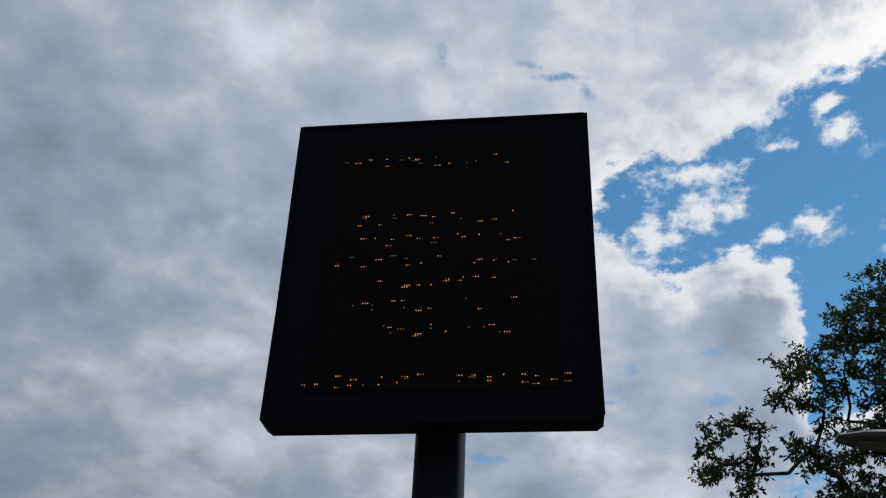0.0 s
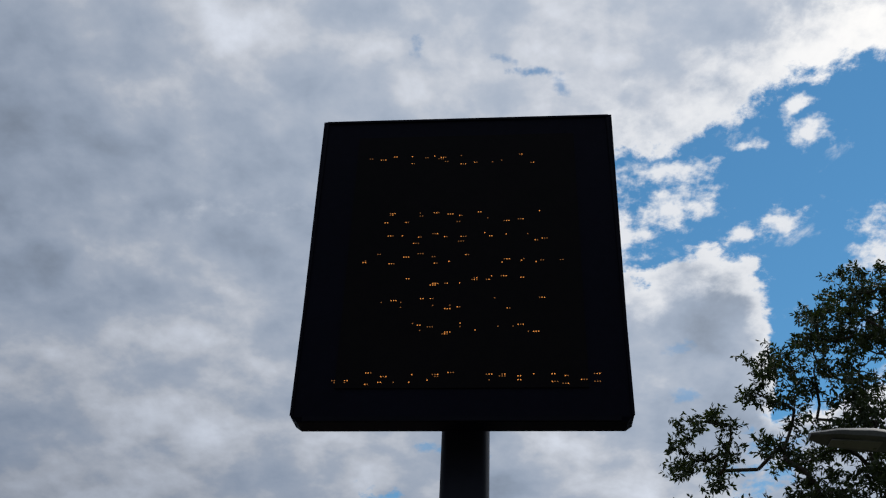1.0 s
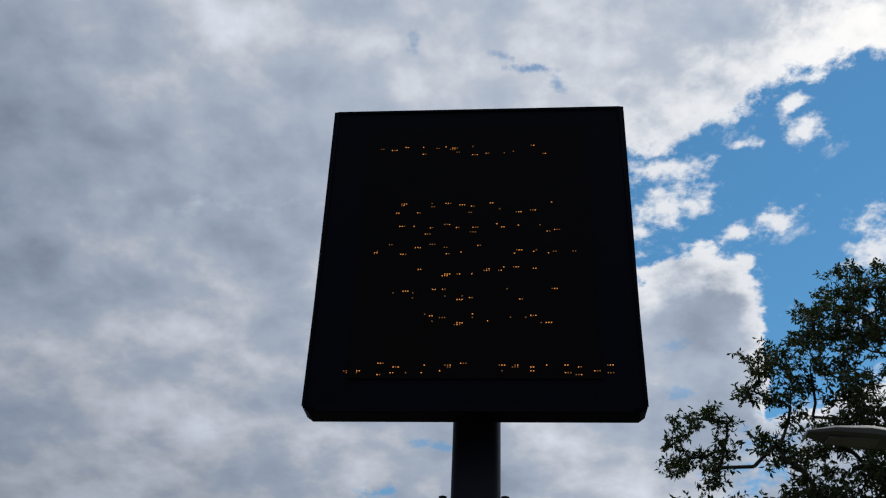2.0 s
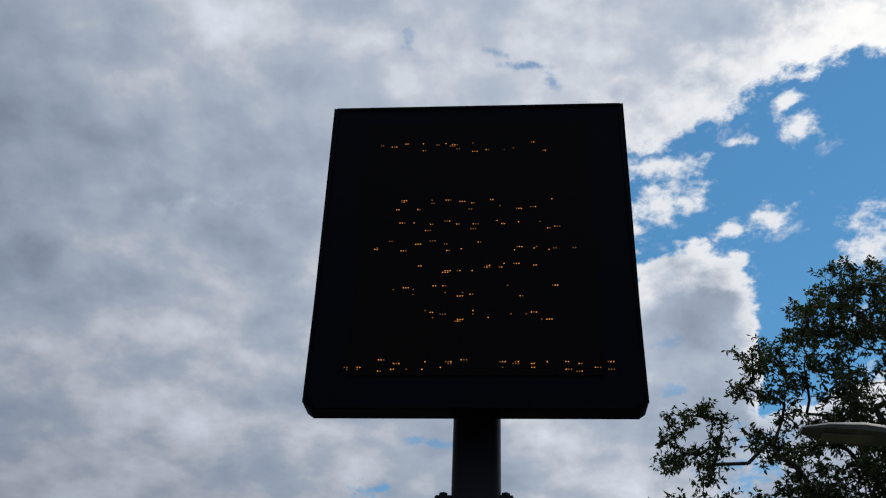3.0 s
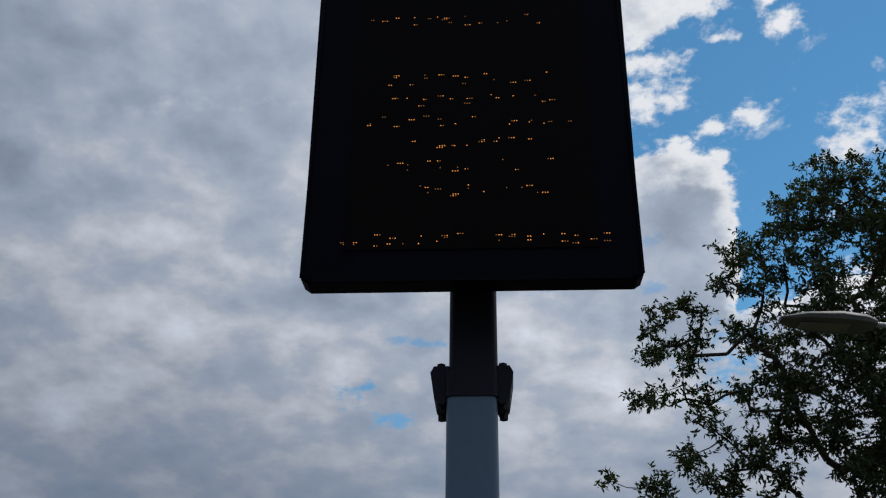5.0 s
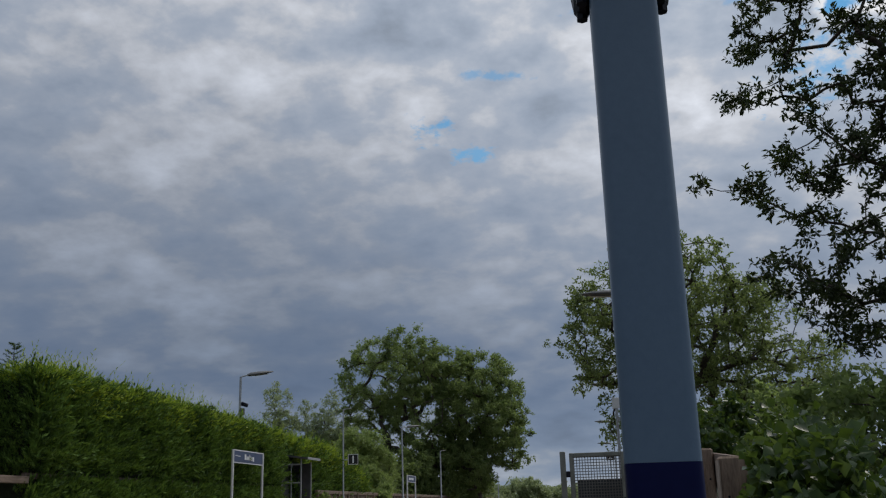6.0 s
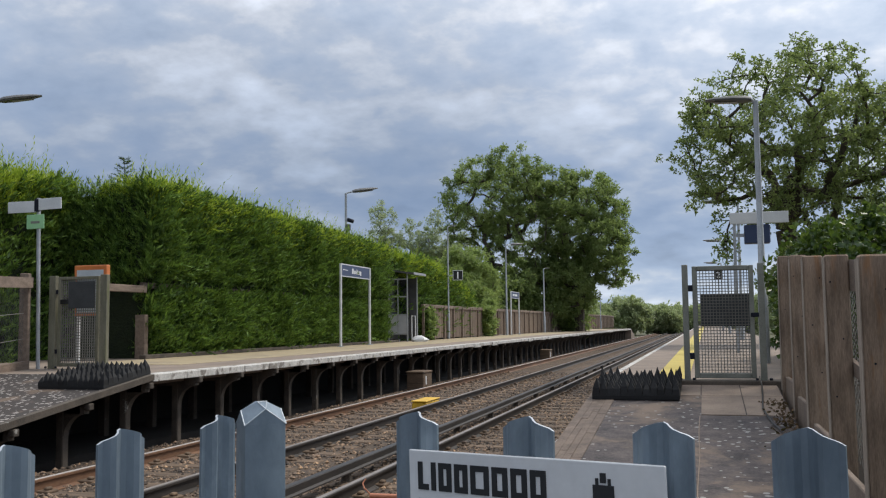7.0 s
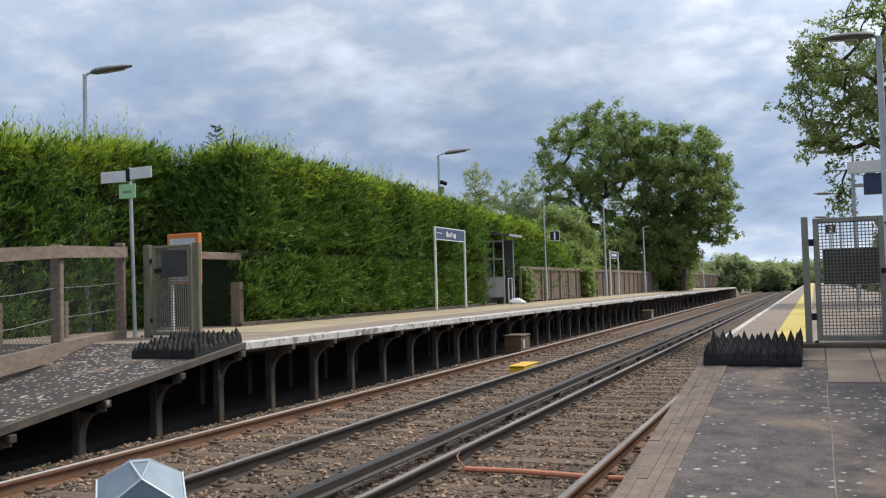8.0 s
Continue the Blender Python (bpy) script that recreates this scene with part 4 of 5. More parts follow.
cp = part("corner_post", post, M["galv"], fence, "galvanised box-section corner post", True)
# corners, the gable point of each side, and a small flat top
CAP = [(-0.026, -0.022, 1.462), (0.026, -0.022, 1.462), (0.026, 0.022, 1.462), (-0.026, 0.022, 1.462), (0.0, -0.0215, 1.481), (0.0255, 0.0, 1.479), (0.0, 0.0215, 1.481), (-0.0255, 0.0, 1.479),
       (-0.006, -0.005, 1.489), (0.006, -0.005, 1.489), (0.006, 0.005, 1.489), (-0.006, 0.005, 1.489)]
CAP = [(1.437 + x * math.cos(radians(POST_TURN)) - y * math.sin(radians(POST_TURN)), 0.446 + x * math.sin(radians(POST_TURN)) + y * math.cos(radians(POST_TURN)), z) for x, y, z in CAP]
g = Geo()
g.solid(CAP, [(0, 1, 4), (1, 2, 5), (2, 3, 6), (3, 0, 7), (0, 4, 8, 7), (1, 5, 9, 4), (2, 6, 10, 5), (3, 7, 11, 6), (4, 9, 8), (5, 10, 9), (6, 11, 10), (7, 8, 11), (8, 9, 10, 11)])
part("post_cap", g, M["galv"], cp, "faceted cap")
g = Geo()
for a, b in ((0, 4), (4, 1), (4, 8), (4, 9), (0, 7), (8, 9), (1, 5)):
    g.tube([CAP[a], CAP[b]], 0.0008, 5)
part("cap_edge", g, M["galv_edge"], cp, "bright lines along the cap edges")

board = thing("notice_board", "small white notice with dark print fixed to the palisade fence", "sign", Matrix.Translation((1.806, 0.285, 1.30)) @ pose(0, 0, 0, 0, -1.6, turn))
part("plate", boxed(-0.1505, 0.1505, -0.003, 0.0, -0.06, 0.153, 0.001), M["white"], board)
x = -0.137
for w in (0.014, 0.006, 0.017, 0.017, 0.023, 0.019, 0.019, 0.018):       # heavy dark frames in place of the maker's word
    frame_bars = [(x, x + 0.006, 0.112, 0.141)]
    if w > 0.01:
        frame_bars += [(x + 0.006, x + w, 0.112, 0.118)]
    if w > 0.015:
        frame_bars += [(x + w - 0.006, x + w, 0.118, 0.141), (x + 0.006, x + w - 0.006, 0.135, 0.141)]
    for a, b, c, d in frame_bars:
        part("print_bar", boxed(a, b, -0.0042, -0.003, c, d), M["ink"], board)
    x += w + 0.0042
part("print_bar", boxed(-0.137, 0.026, -0.0040, -0.003, 0.098, 0.103), M["ink_grey"], board, "faint grey line of print")
for a, b, c, d in ((0.077, 0.099, 0.108, 0.122), (0.079, 0.097, 0.100, 0.105), (0.085, 0.091, 0.124, 0.133), (0.080, 0.083, 0.122, 0.128), (0.093, 0.096, 0.122, 0.128)):
    part("print_bar", boxed(a, b, -0.0040, -0.003, c + 0.010, d + 0.010), M["ink"], board)
for k in range(3):
    part("print_bar", boxed(-0.12, 0.12, -0.0040, -0.003, -0.02 + 0.03 * k, -0.006 + 0.03 * k), M["ink_grey"], board)
for sx in (-0.12, 0.12):
    part("bolt", tubed([(sx, 0.02, 0.06), (sx, -0.006, 0.06)], 0.006, 8), M["galv_edge"], board)


# ---------------------------------------------------------------- mesh gates at the platform ends
def wire_grid(x0, x1, z0, z1, step, r, y=0.0, jitter=0.0):
    g = Geo()
    x = x0
    while x <= x1 + 1e-6:
        g.box(x - r, x + r, y - r, y + r, z0, z1)
        x += step
    z = z0
    while z <= z1 + 1e-6:
        g.box(x0, x1, y - r * 1.2, y + r * 1.2, z - r, z + r)
        z += step
    return g


def gate(name, label, m, width, height, frame_mat, post_w, step, wire):
    """A framed wire-mesh gate between two posts; x runs across it, z up from the sill."""
    top = thing(name, label, "gate", m, "gates at the platform ends")
    for x, h in ((-post_w, height + 0.02), (width + 0.045, height + 0.02)):
        p = part("post", boxed(x, x + post_w, -0.04, 0.04, -0.15, h, 0.006), M[frame_mat], top)
        for b in (-0.06, post_w + 0.02):
            part("foot_bolt", boxed(x + b, x + b + 0.035, -0.05, -0.02, 0.0, 0.035, 0.006), M["bracket"], p)
    s = 0.052
    g0, g1 = 0.045, width
    leaf = part("gate_frame", boxed(g0, g0 + s, -0.025, 0.025, 0.03, height, 0.006), M[frame_mat], top)
    part("frame_bar", boxed(g1 - s, g1, -0.025, 0.025, 0.03, height, 0.006), M[frame_mat], leaf)
    part("frame_bar", boxed(g0 + s, g1 - s, -0.024, 0.024, height - 0.05, height, 0.006), M[frame_mat], leaf)
    part("frame_bar", boxed(g0 + s, g1 - s, -0.024, 0.024, 0.03, 0.085, 0.006), M[frame_mat], leaf)
    part("wire_mesh", wire_grid(g0 + s, g1 - s, 0.085, height - 0.05, step, wire), M["mesh"], leaf, "square wire mesh")
    for z in (0.24, height - 0.28):
        part("hinge", boxed(-0.005, g0 + 0.005, -0.03, 0.03, z, z + 0.07, 0.006), M["bracket"], top)
    return top, leaf


gr, leaf = gate("platform_gate", "grey-green steel mesh gate with a dark sign panel, closed", pose(1.795, 10.2, 0.925), 0.70, 1.275, "gate", 0.065, 0.0335, 0.0042)
pn = part("sign_panel", boxed(0.13, 0.655, 0.028, 0.036, 0.60, 0.965, 0.003), M["panel"], leaf, "dark weathered sign panel")
part("latch", boxed(0.66, 0.745, -0.045, -0.02, 0.70, 0.75, 0.006), M["bracket"], leaf)

gl, leaf = gate("ramp_gate", "weathered timber-framed mesh gate with a dark notice, closed", pose(-8.36, 12.5, 0.925, 0, 0, -4), 0.86, 1.50, "timber_green", 0.13, 0.045, 0.006)
part("sign_panel", boxed(0.26, 0.79, -0.030, -0.022, 0.98, 1.42, 0.003), M["panel"], leaf, "dark weathered notice")
part("latch", boxed(0.10, 0.26, -0.04, -0.02, 1.05, 1.13, 0.006), M["black"], leaf)

case = thing("poster_case", "orange-framed poster board on white posts behind the gate", "poster case", pose(-8.02, 12.95, 0.92, 0, 0, -3))
for x in (-0.30, 0.27):
    part("post", boxed(x, x + 0.055, -0.03, 0.03, 0, 1.62, 0.006), M["white_post"], case)
part("frame", boxed(-0.33, 0.33, -0.05, 0.05, 0.86, 1.72, 0.01), M["orange"], case, "orange painted frame")
part("poster", boxed(-0.27, 0.27, -0.056, -0.05, 0.92, 1.64), M["poster"], case, "pale poster")


# ---------------------------------------------------------------- spiked trespass mats
def mat(name, label, m, nx, ny, px, py, h, slope):
    top = thing(name, label, "trespass mat", m, "spiked mats at the ramps")
    part("base", boxed(0.0, nx * px, 0.0, ny * py, -0.02, 0.03, 0.006), M["rubber"], top)
    s = Geo()
    a, b = px * 0.49, py * 0.49
    s.solid([(-a, -b, 0), (a, -b, 0), (a, b, 0), (-a, b, 0), (-a * 0.9, -b * 0.8, 0.45 * h), (a * 0.9, -b * 0.8, 0.45 * h), (a * 0.9, b * 0.8, 0.45 * h), (-a * 0.9, b * 0.8, 0.45 * h), (0, 0, h)],
            [(0, 1, 5, 4), (1, 2, 6, 5), (2, 3, 7, 6), (3, 0, 4, 7), (4, 5, 8), (5, 6, 8), (6, 7, 8), (7, 4, 8)])
    me = s.mesh("spike", M["rubber"])
    for i in range(nx):
        for j in range(ny):
            part("spike", me, None, top, at=pose((i + 0.5) * px, (j + 0.5) * py, 0.025, RNG.normal(0, 4), RNG.normal(0, 4)) @ Matrix.Diagonal((1, 1, 1 + RNG.normal(0, 0.14), 1)))
    return top


mat("spiked_mat", "black rubber spiked trespass mat at the platform's end", pose(0.83, 9.05, z_right(9.05) + 0.025, 4.8), 12, 9, 0.0725, 0.107, 0.155, 0.085)
mat("spiked_mat", "black rubber spiked trespass mat on the lichened ramp", pose(-6.62, 9.95, z_left(9.95) + 0.02, 7.0), 13, 10, 0.078, 0.1085, 0.155, 0.13)

# ---------------------------------------------------------------- timber fence along the near ramp
tf = thing("timber_fence", "heavy brown timber fence with wire mesh along the ramp", "fence")
posts_y = [9.85, 8.6, 7.3, 5.95, 4.5, 3.1]


def fence_top(y):
    return 2.265 - 0.064 * (10.0 - y)


for k, y in enumerate(posts_y):
    post = part("post", boxed(2.735, 2.882, y - 0.06, y + 0.06, z_right(y) - 0.3, fence_top(y) + RNG.normal(0, 0.006), 0.010), M["timber"], tf, at=pose(RNG.normal(0, 0.005), 0, 0, 0, RNG.normal(0, 0.3)))
    # Pale strip stands in for sky light on the post's open side.
    part("worn_face", boxed(2.7295, 2.7345, y - 0.058, y + 0.058, z_right(y), fence_top(y) - 0.02), M["timber_pale"], post, "side of the post, painted pale as if lit")
    for q in range(3):
        dx, dz = (0.045, -0.02, 0.035)[q], (0.18, 0.55, 0.92)[q]
        part("bolt", tubed([(2.808 + dx * (-1) ** k, y - 0.066, fence_top(y) - dz), (2.808 + dx * (-1) ** k, y - 0.05, fence_top(y) - dz)], 0.006, 6), M["bracket"], post, "dark bolt head")
for a, b in zip(posts_y[1:], posts_y):
    za, zb = z_right(a), z_right(b)
    ta, tb = fence_top(a) - za, fence_top(b) - zb
    for name, x0, x1, da, db, h in (("top_board", 2.882, 2.908, ta - 0.23, tb - 0.23, 0.20), ("rail", 2.882, 2.912, 0.70, 0.70, 0.09)):
        g = Geo()
        g.solid([(x0, a, za + da), (x1, a, za + da), (x1, b, zb + db), (x0, b, zb + db), (x0, a, za + da + h), (x1, a, za + da + h), (x1, b, zb + db + h), (x0, b, zb + db + h)],
                [(3, 2, 1, 0), (4, 5, 6, 7), (0, 1, 5, 4), (1, 2, 6, 5), (2, 3, 7, 6), (3, 0, 4, 7)])
        part(name, g, M["timber_grey"], tf)
    # level gravel boards that step down the ramp, bay by bay
    part("gravel_board", boxed(2.760, 2.800, a + 0.072, b - 0.072, za - 0.1, zb + 0.14, 0.008), M["slab"], tf, "pale concrete gravel board")
    g = Geo()
    n = 14
    for i in range(n):      # diamond chain-link wire
        for s in (-1, 1):
            y0 = a + (b - a) * i / n
            run = (b - a) / n * (n - i) if s > 0 else (b - a) / n * i
            top = min(run, 1.2)
            y1 = y0 + s * top
            g.tube([(2.92, y0, za + 0.1 + (zb - za) * i / n), (2.92, y1, za + 0.1 + top)], 0.0022, 3)
    for q in range(1, 18):
        zz = 0.1 + q * 0.066
        for s in (-1, 1):
            y0 = a if s > 0 else b
            top = min(b - a, 1.3 - zz)
            if top > 0.02:
                g.tube([(2.92, y0, (za if s > 0 else zb) + zz), (2.92, y0 + s * top, (za if s > 0 else zb) + zz + top)], 0.0022, 3)
    part("chain_link", g, M["mesh"], tf, "diamond chain-link mesh")

cable = thing("cable", "thin black cable trailing over the paving from the gate", "cable")
part("run", tubed([(2.52, 10.12, 0.98), (2.53, 9.9, z_right(9.9) + 0.03), (2.50, 9.3, z_right(9.3) + 0.015), (2.46, 8.6, z_right(8.6) + 0.015), (2.50, 7.9, z_right(7.9) + 0.015), (2.60, 7.2, z_right(7.2) + 0.02), (2.68, 6.6, z_right(6.6) + 0.06)], 0.008, 6), M["black"], cable)
n = 420
yy = RNG.uniform(5.2, 9.0, n)
xx = 2.69 - np.abs(RNG.normal(0, 0.10, n))
cc = np.stack([xx, yy, np.array([z_right(v) for v in yy]) + RNG.uniform(0.005, 0.06, n)], 1)
tagged(part("dead_leaves", leaf_cloud("dead_leaves", cc, sphere_ways(n), 0.040, 0.024, M["dead_leaf"]), None), "dry brown leaves blown against the fence", "leaves", kind="stuff")

# ---------------------------------------------------------------- post-and-rail fence on the far ramp
lf = thing("post_and_rail_fence", "weathered timber fence with wire netting beside the far ramp", "fence")
fp = [(-8.86, 12.35), (-7.98, 10.05), (-7.12, 7.75), (-6.9, 5.5)]
RAIL_Z = {12.35: DECK, 10.05: 0.83, 7.75: 0.68, 5.5: 0.60}
for k, (x, y) in enumerate(fp):
    part("post", boxed(-0.075, 0.075, -0.06, 0.06, -0.6, 1.52 + 0.06 * (k == 0), 0.012), M["timber_grey"], lf, at=pose(x, y, RAIL_Z[y], 0, 0, 20))
for (xa, ya), (xb, yb) in zip(fp, fp[1:]):
    za, zb = RAIL_Z[ya], RAIL_Z[yb]
    a, b = Vector((xa, ya, za)), Vector((xb, yb, zb))
    d = (b - a).normalized()
    s = Vector((d.y, -d.x, 0)).normalized()
    for dz, h, w in ((1.34, 0.17, 0.035), (-0.06, 0.16, 0.035)):
        g = Geo()
        off = -s * 0.09 if dz > 1 else -s * 0.05
        h = h if dz > 1 else 0.24
        q = [a + off - s * w, a + off + s * w, b + off + s * w, b + off - s * w]
        if dz < 1:      # the kick boards fall less than the top rails
            q = [v + Vector((0, 0, 0.3 * (DECK - v.z) - 0.04)) for v in q]
        g.solid([p + Vector((0, 0, dz)) for p in q] + [p + Vector((0, 0, dz + h)) for p in q], [(3, 2, 1, 0), (4, 5, 6, 7), (0, 1, 5, 4), (1, 2, 6, 5), (2, 3, 7, 6), (3, 0, 4, 7)])
        part("rail" if dz > 1 else "kick_board", g, M["timber_grey"], lf)
    for dz in (0.50, 0.92):
        part("wire", tubed([a + Vector((0, 0, dz)), (a + b) / 2 + Vector((0, 0, dz - 0.015)), b + Vector((0, 0, dz))], 0.006, 4), M["mesh"], lf)
    g = Geo()
    ln, n = (b - a).length, 26
    for i in range(-16, n):
        for flip in (0, 1):
            t0, t1 = i / n, i / n + 1.15 / ln
            lo, hi = max(t0, 0), min(t1, 1)
            if hi - lo < 0.01:
                continue
            z0, z1 = (lo - t0) * ln, (hi - t0) * ln
            if flip:
                z0, z1 = 1.15 - z0, 1.15 - z1
            g.tube([a.lerp(b, lo) + Vector((0, 0, 0.17 + z0)), a.lerp(b, hi) + Vector((0, 0, 0.17 + z1))], 0.0022, 3)
    part("netting", g, M["panel"], lf, "diamond wire netting")
lf2 = thing("inner_fence", "low timber fence behind the ramp by the hedge", "fence")
for x, y in ((-10.3, 12.6), (-9.9, 10.8), (-9.5, 9.0)):
    part("post", boxed(x - 0.06, x + 0.06, y - 0.05, y + 0.05, 0.3, 1.55, 0.01), M["timber_grey"], lf2)
part("kerb", boxed(-9.9, -9.6, 6.0, 12.4, 0.3, 0.62, 0.01), M["timber_grey"], lf2)


# ---------------------------------------------------------------- signs and lamps on the far platform
def running_sign(name, label, x, y0, y1, z0, z1, text):
    top = thing(name, label, "station sign", pose(x, y0, DECK), "station name boards")
    L = y1 - y0
    for y in (0.0, L):
        p = part("post", tubed([(0, y, 0), (0, y, z1 - DECK)], 0.042, 10), M["white_post"], top, smooth=True)
        part("foot", boxed(-0.09, 0.09, y - 0.09, y + 0.09, 0, 0.02, 0.004), M["galv"], p)
    b = part("board", boxed(-0.02, 0.02, 0.04, L - 0.04, z0 - DECK, z1 - DECK, 0.004), M["navy_sign"], top, "navy sign face")
    part("border", boxed(0.02, 0.024, 0.04, L - 0.04, z1 - DECK - 0.03, z1 - DECK), M["white_post"], b)
    part("border", boxed(0.02, 0.024, 0.04, L - 0.04, z0 - DECK, z0 - DECK + 0.025), M["white_post"], b)
    h = z1 - z0
    for a, c, q, r in text:
        part("print_bar", boxed(0.02, 0.025, L * a, L * c, z0 - DECK + h * q, z0 - DECK + h * r), M["white"], b, "pale bars of lettering")
    return top


running_sign("station_sign", "navy station name board with white print on two white posts", -8.9, 26.32, 28.90, 3.10, 3.50,
             [(0.06, 0.13, 0.52, 0.58), (0.14, 0.22, 0.50, 0.56), (0.36, 0.41, 0.30, 0.72), (0.425, 0.455, 0.30, 0.58), (0.47, 0.50, 0.30, 0.58), (0.515, 0.535, 0.30, 0.72), (0.55, 0.565, 0.30, 0.62), (0.58, 0.62, 0.30, 0.58), (0.635, 0.675, 0.22, 0.58)])
running_sign("station_sign", "distant dark name board on two pale posts", -8.9, 52.6, 55.0, 3.05, 3.45, [(0.2, 0.42, 0.35, 0.65), (0.46, 0.75, 0.35, 0.65)])


def lamp(name, label, x, y, z0, z1, reach, length, way, tilt=8.0, cctv=False, r=0.055):
    """A street lamp: tapered column, short bracket, flat lantern with a lens beneath. way: degrees, the way the lantern points from the column."""
    top = thing(name, label, "street lamp", pose(x, y, z0, 0, 0, way), "lamps along the platforms")
    h = z1 - z0
    part("column", tubed([(0, 0, 0), (0, 0, h * 0.25), (0, 0, h * 0.26), (0, 0, h)], [r * 1.5, r * 1.45, r, r * 0.75], 10), M["lamp_post"], top, smooth=True)
    part("bracket", tubed([(0, 0, h - 0.05), (0.05, 0, h + 0.01), (reach, 0, h + 0.02 + reach * math.tan(radians(tilt)))], 0.028, 8), M["lamp_post"], top, smooth=True)
    hd = Geo()
    n = 12
    rings = [(0.0, 0.06, 0.035), (0.12, 0.115, 0.06), (0.40, 0.15, 0.062), (0.75, 0.125, 0.045), (1.0, 0.05, 0.018)]
    v, f = [], []
    for u, w, t in rings:
        for i in range(n):
            a = 2 * math.pi * i / n
            v.append((u * length, w * math.cos(a) * length / 0.7, max(-0.6, math.sin(a)) * t * length / 0.7))
    for k in range(len(rings) - 1):
        f += [(k * n + i, (k + 1) * n + i, (k + 1) * n + (i + 1) % n, k * n + (i + 1) % n) for i in range(n)]
    f += [tuple(range(n)), tuple(range(len(v) - 1, len(v) - n - 1, -1))]
    hd.solid(v, f)
    at = pose(reach, 0, h + 0.02 + reach * math.tan(radians(tilt)), 0, -tilt, 0)
    head = part("lantern", hd, M["lamp_head"], top, "grey flat lantern", True, at)
    ln = Geo()
    k = length / 0.7
    ln.extrude([(length * 0.30, -0.07 * k), (length * 0.80, -0.05 * k), (length * 0.80, 0.05 * k), (length * 0.30, 0.07 * k)][::1], -0.046 * k, -0.036 * k, axis="z")
    part("lens", ln, M["lens"], head, "pale lens")
    if cctv:
        cam_box = part("camera_box", tubed([(0.05, 0, h - 0.95), (0.28, 0, h - 1.02)], [0.075, 0.07], 8), M["bracket"], top, "small dark camera")
        part("junction_box", boxed(-0.02, 0.16, -0.09, 0.09, h - 1.35, h - 1.12, 0.02), M["lamp_head"], top)
    return top


lamp("street_lamp", "grey lamp column with flat lantern rising behind the hedge", -11.82, 14.80, DECK, 6.16, 0.12, 0.82, 38, 12)
lamp("street_lamp", "grey lamp column with camera box rising behind the hedge", -10.3, 30.3, DECK, 6.30, 0.25, 0.95, 38, 10, True)
lamp("street_lamp", "slim grey lamp column with the hanging platform number", -9.22, 40.07, DECK, 6.0, 0.10, 0.30, 30, 5, r=0.04)
lamp("street_lamp", "pale lamp column beside the board fence", -8.95, 51.6, DECK, 6.05, 0.35, 0.85, 45, 6)
lamp("street_lamp", "pale lamp column far along the platform", -8.95, 64.5, DECK, 5.4, 0.1, 0.4, 45, 6)
lamp("street_lamp", "pale lamp column far along the platform", -8.95, 77.4, DECK, 6.0, 0.5, 1.0, 40, 6)
lamp("street_lamp", "pale lamp column at the platform's far end", -8.95, 101.0, DECK - 0.3, 5.0, 0.3, 0.7, 180, 6)
lamp("street_lamp", "pale lamp column with long flat lantern on the near platform", 2.86, 15.0, DECK, 5.13, 0.06, 0.72, 178, 3)
for y, z in ((34.0, 5.8), (52.0, 5.9), (72.0, 5.9)):
    lamp("street_lamp", "distant lamp column along the near platform", 3.2, y, DECK, z, 0.3, 0.95, 180, 3)
lamp("street_lamp", "dark lamp with broad flat lantern on a column by the path", 6.85, 7.25, 0.0, 6.12, 0.55, 0.98, 181, 4, r=0.07)

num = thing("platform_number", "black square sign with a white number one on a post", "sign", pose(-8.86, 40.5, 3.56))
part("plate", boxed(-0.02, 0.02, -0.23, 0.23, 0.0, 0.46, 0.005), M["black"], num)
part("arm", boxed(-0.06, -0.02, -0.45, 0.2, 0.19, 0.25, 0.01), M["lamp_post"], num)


def glyph(text, size, m, parent, mat_name):
    cu = bpy.data.curves.new("digit", "FONT")
    cu.body, cu.size, cu.extrude, cu.align_x = text, size, 0.004, "CENTER"
    cu.materials.append(M[mat_name])
    shape = new("digit_outline", cu)
    bpy.context.view_layer.update()
    me = bpy.data.meshes.new_from_object(shape.evaluated_get(bpy.context.evaluated_depsgraph_get()))
    bpy.data.objects.remove(shape)
    return part("digit", me, None, parent, "white numeral", at=m)


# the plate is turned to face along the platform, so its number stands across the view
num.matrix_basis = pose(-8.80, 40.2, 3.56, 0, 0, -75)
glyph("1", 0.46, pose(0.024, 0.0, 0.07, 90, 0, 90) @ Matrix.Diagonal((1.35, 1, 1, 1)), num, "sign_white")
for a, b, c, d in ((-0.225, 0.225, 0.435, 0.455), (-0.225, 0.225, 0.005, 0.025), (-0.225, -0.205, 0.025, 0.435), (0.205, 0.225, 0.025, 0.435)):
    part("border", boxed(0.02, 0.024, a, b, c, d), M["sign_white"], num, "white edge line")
num2 = thing("platform_number", "black square sign with a white number two over the platform", "sign", pose(2.62, 46.0, 3.60, 0, 0, -90))
part("plate", boxed(-0.02, 0.02, -0.20, 0.20, 0.0, 0.42, 0.005), M["black"], num2)
part("hanger", boxed(-0.02, 0.02, -0.03, 0.03, -2.68, 0.0, 0.004), M["lamp_post"], num2)
glyph("2", 0.40, pose(0.024, 0.0, 0.07, 90, 0, 90), num2, "sign_white")

ps = thing("pointer_sign", "blank-backed white sign board and green plate on a pole", "sign", pose(-8.70, 12.50, DECK - 0.01, 0, -1.2, 6))
part("pole", tubed([(0, 0, 0), (0, 0, 2.86)], 0.032, 10), M["lamp_post"], ps, smooth=True)
part("board", boxed(-0.52, -0.02, -0.05, -0.03, 2.62, 2.81, 0.004), M["grey_sign"], ps, "pale sign half", at=pose(0, 0, 0, 0, 0, 3))
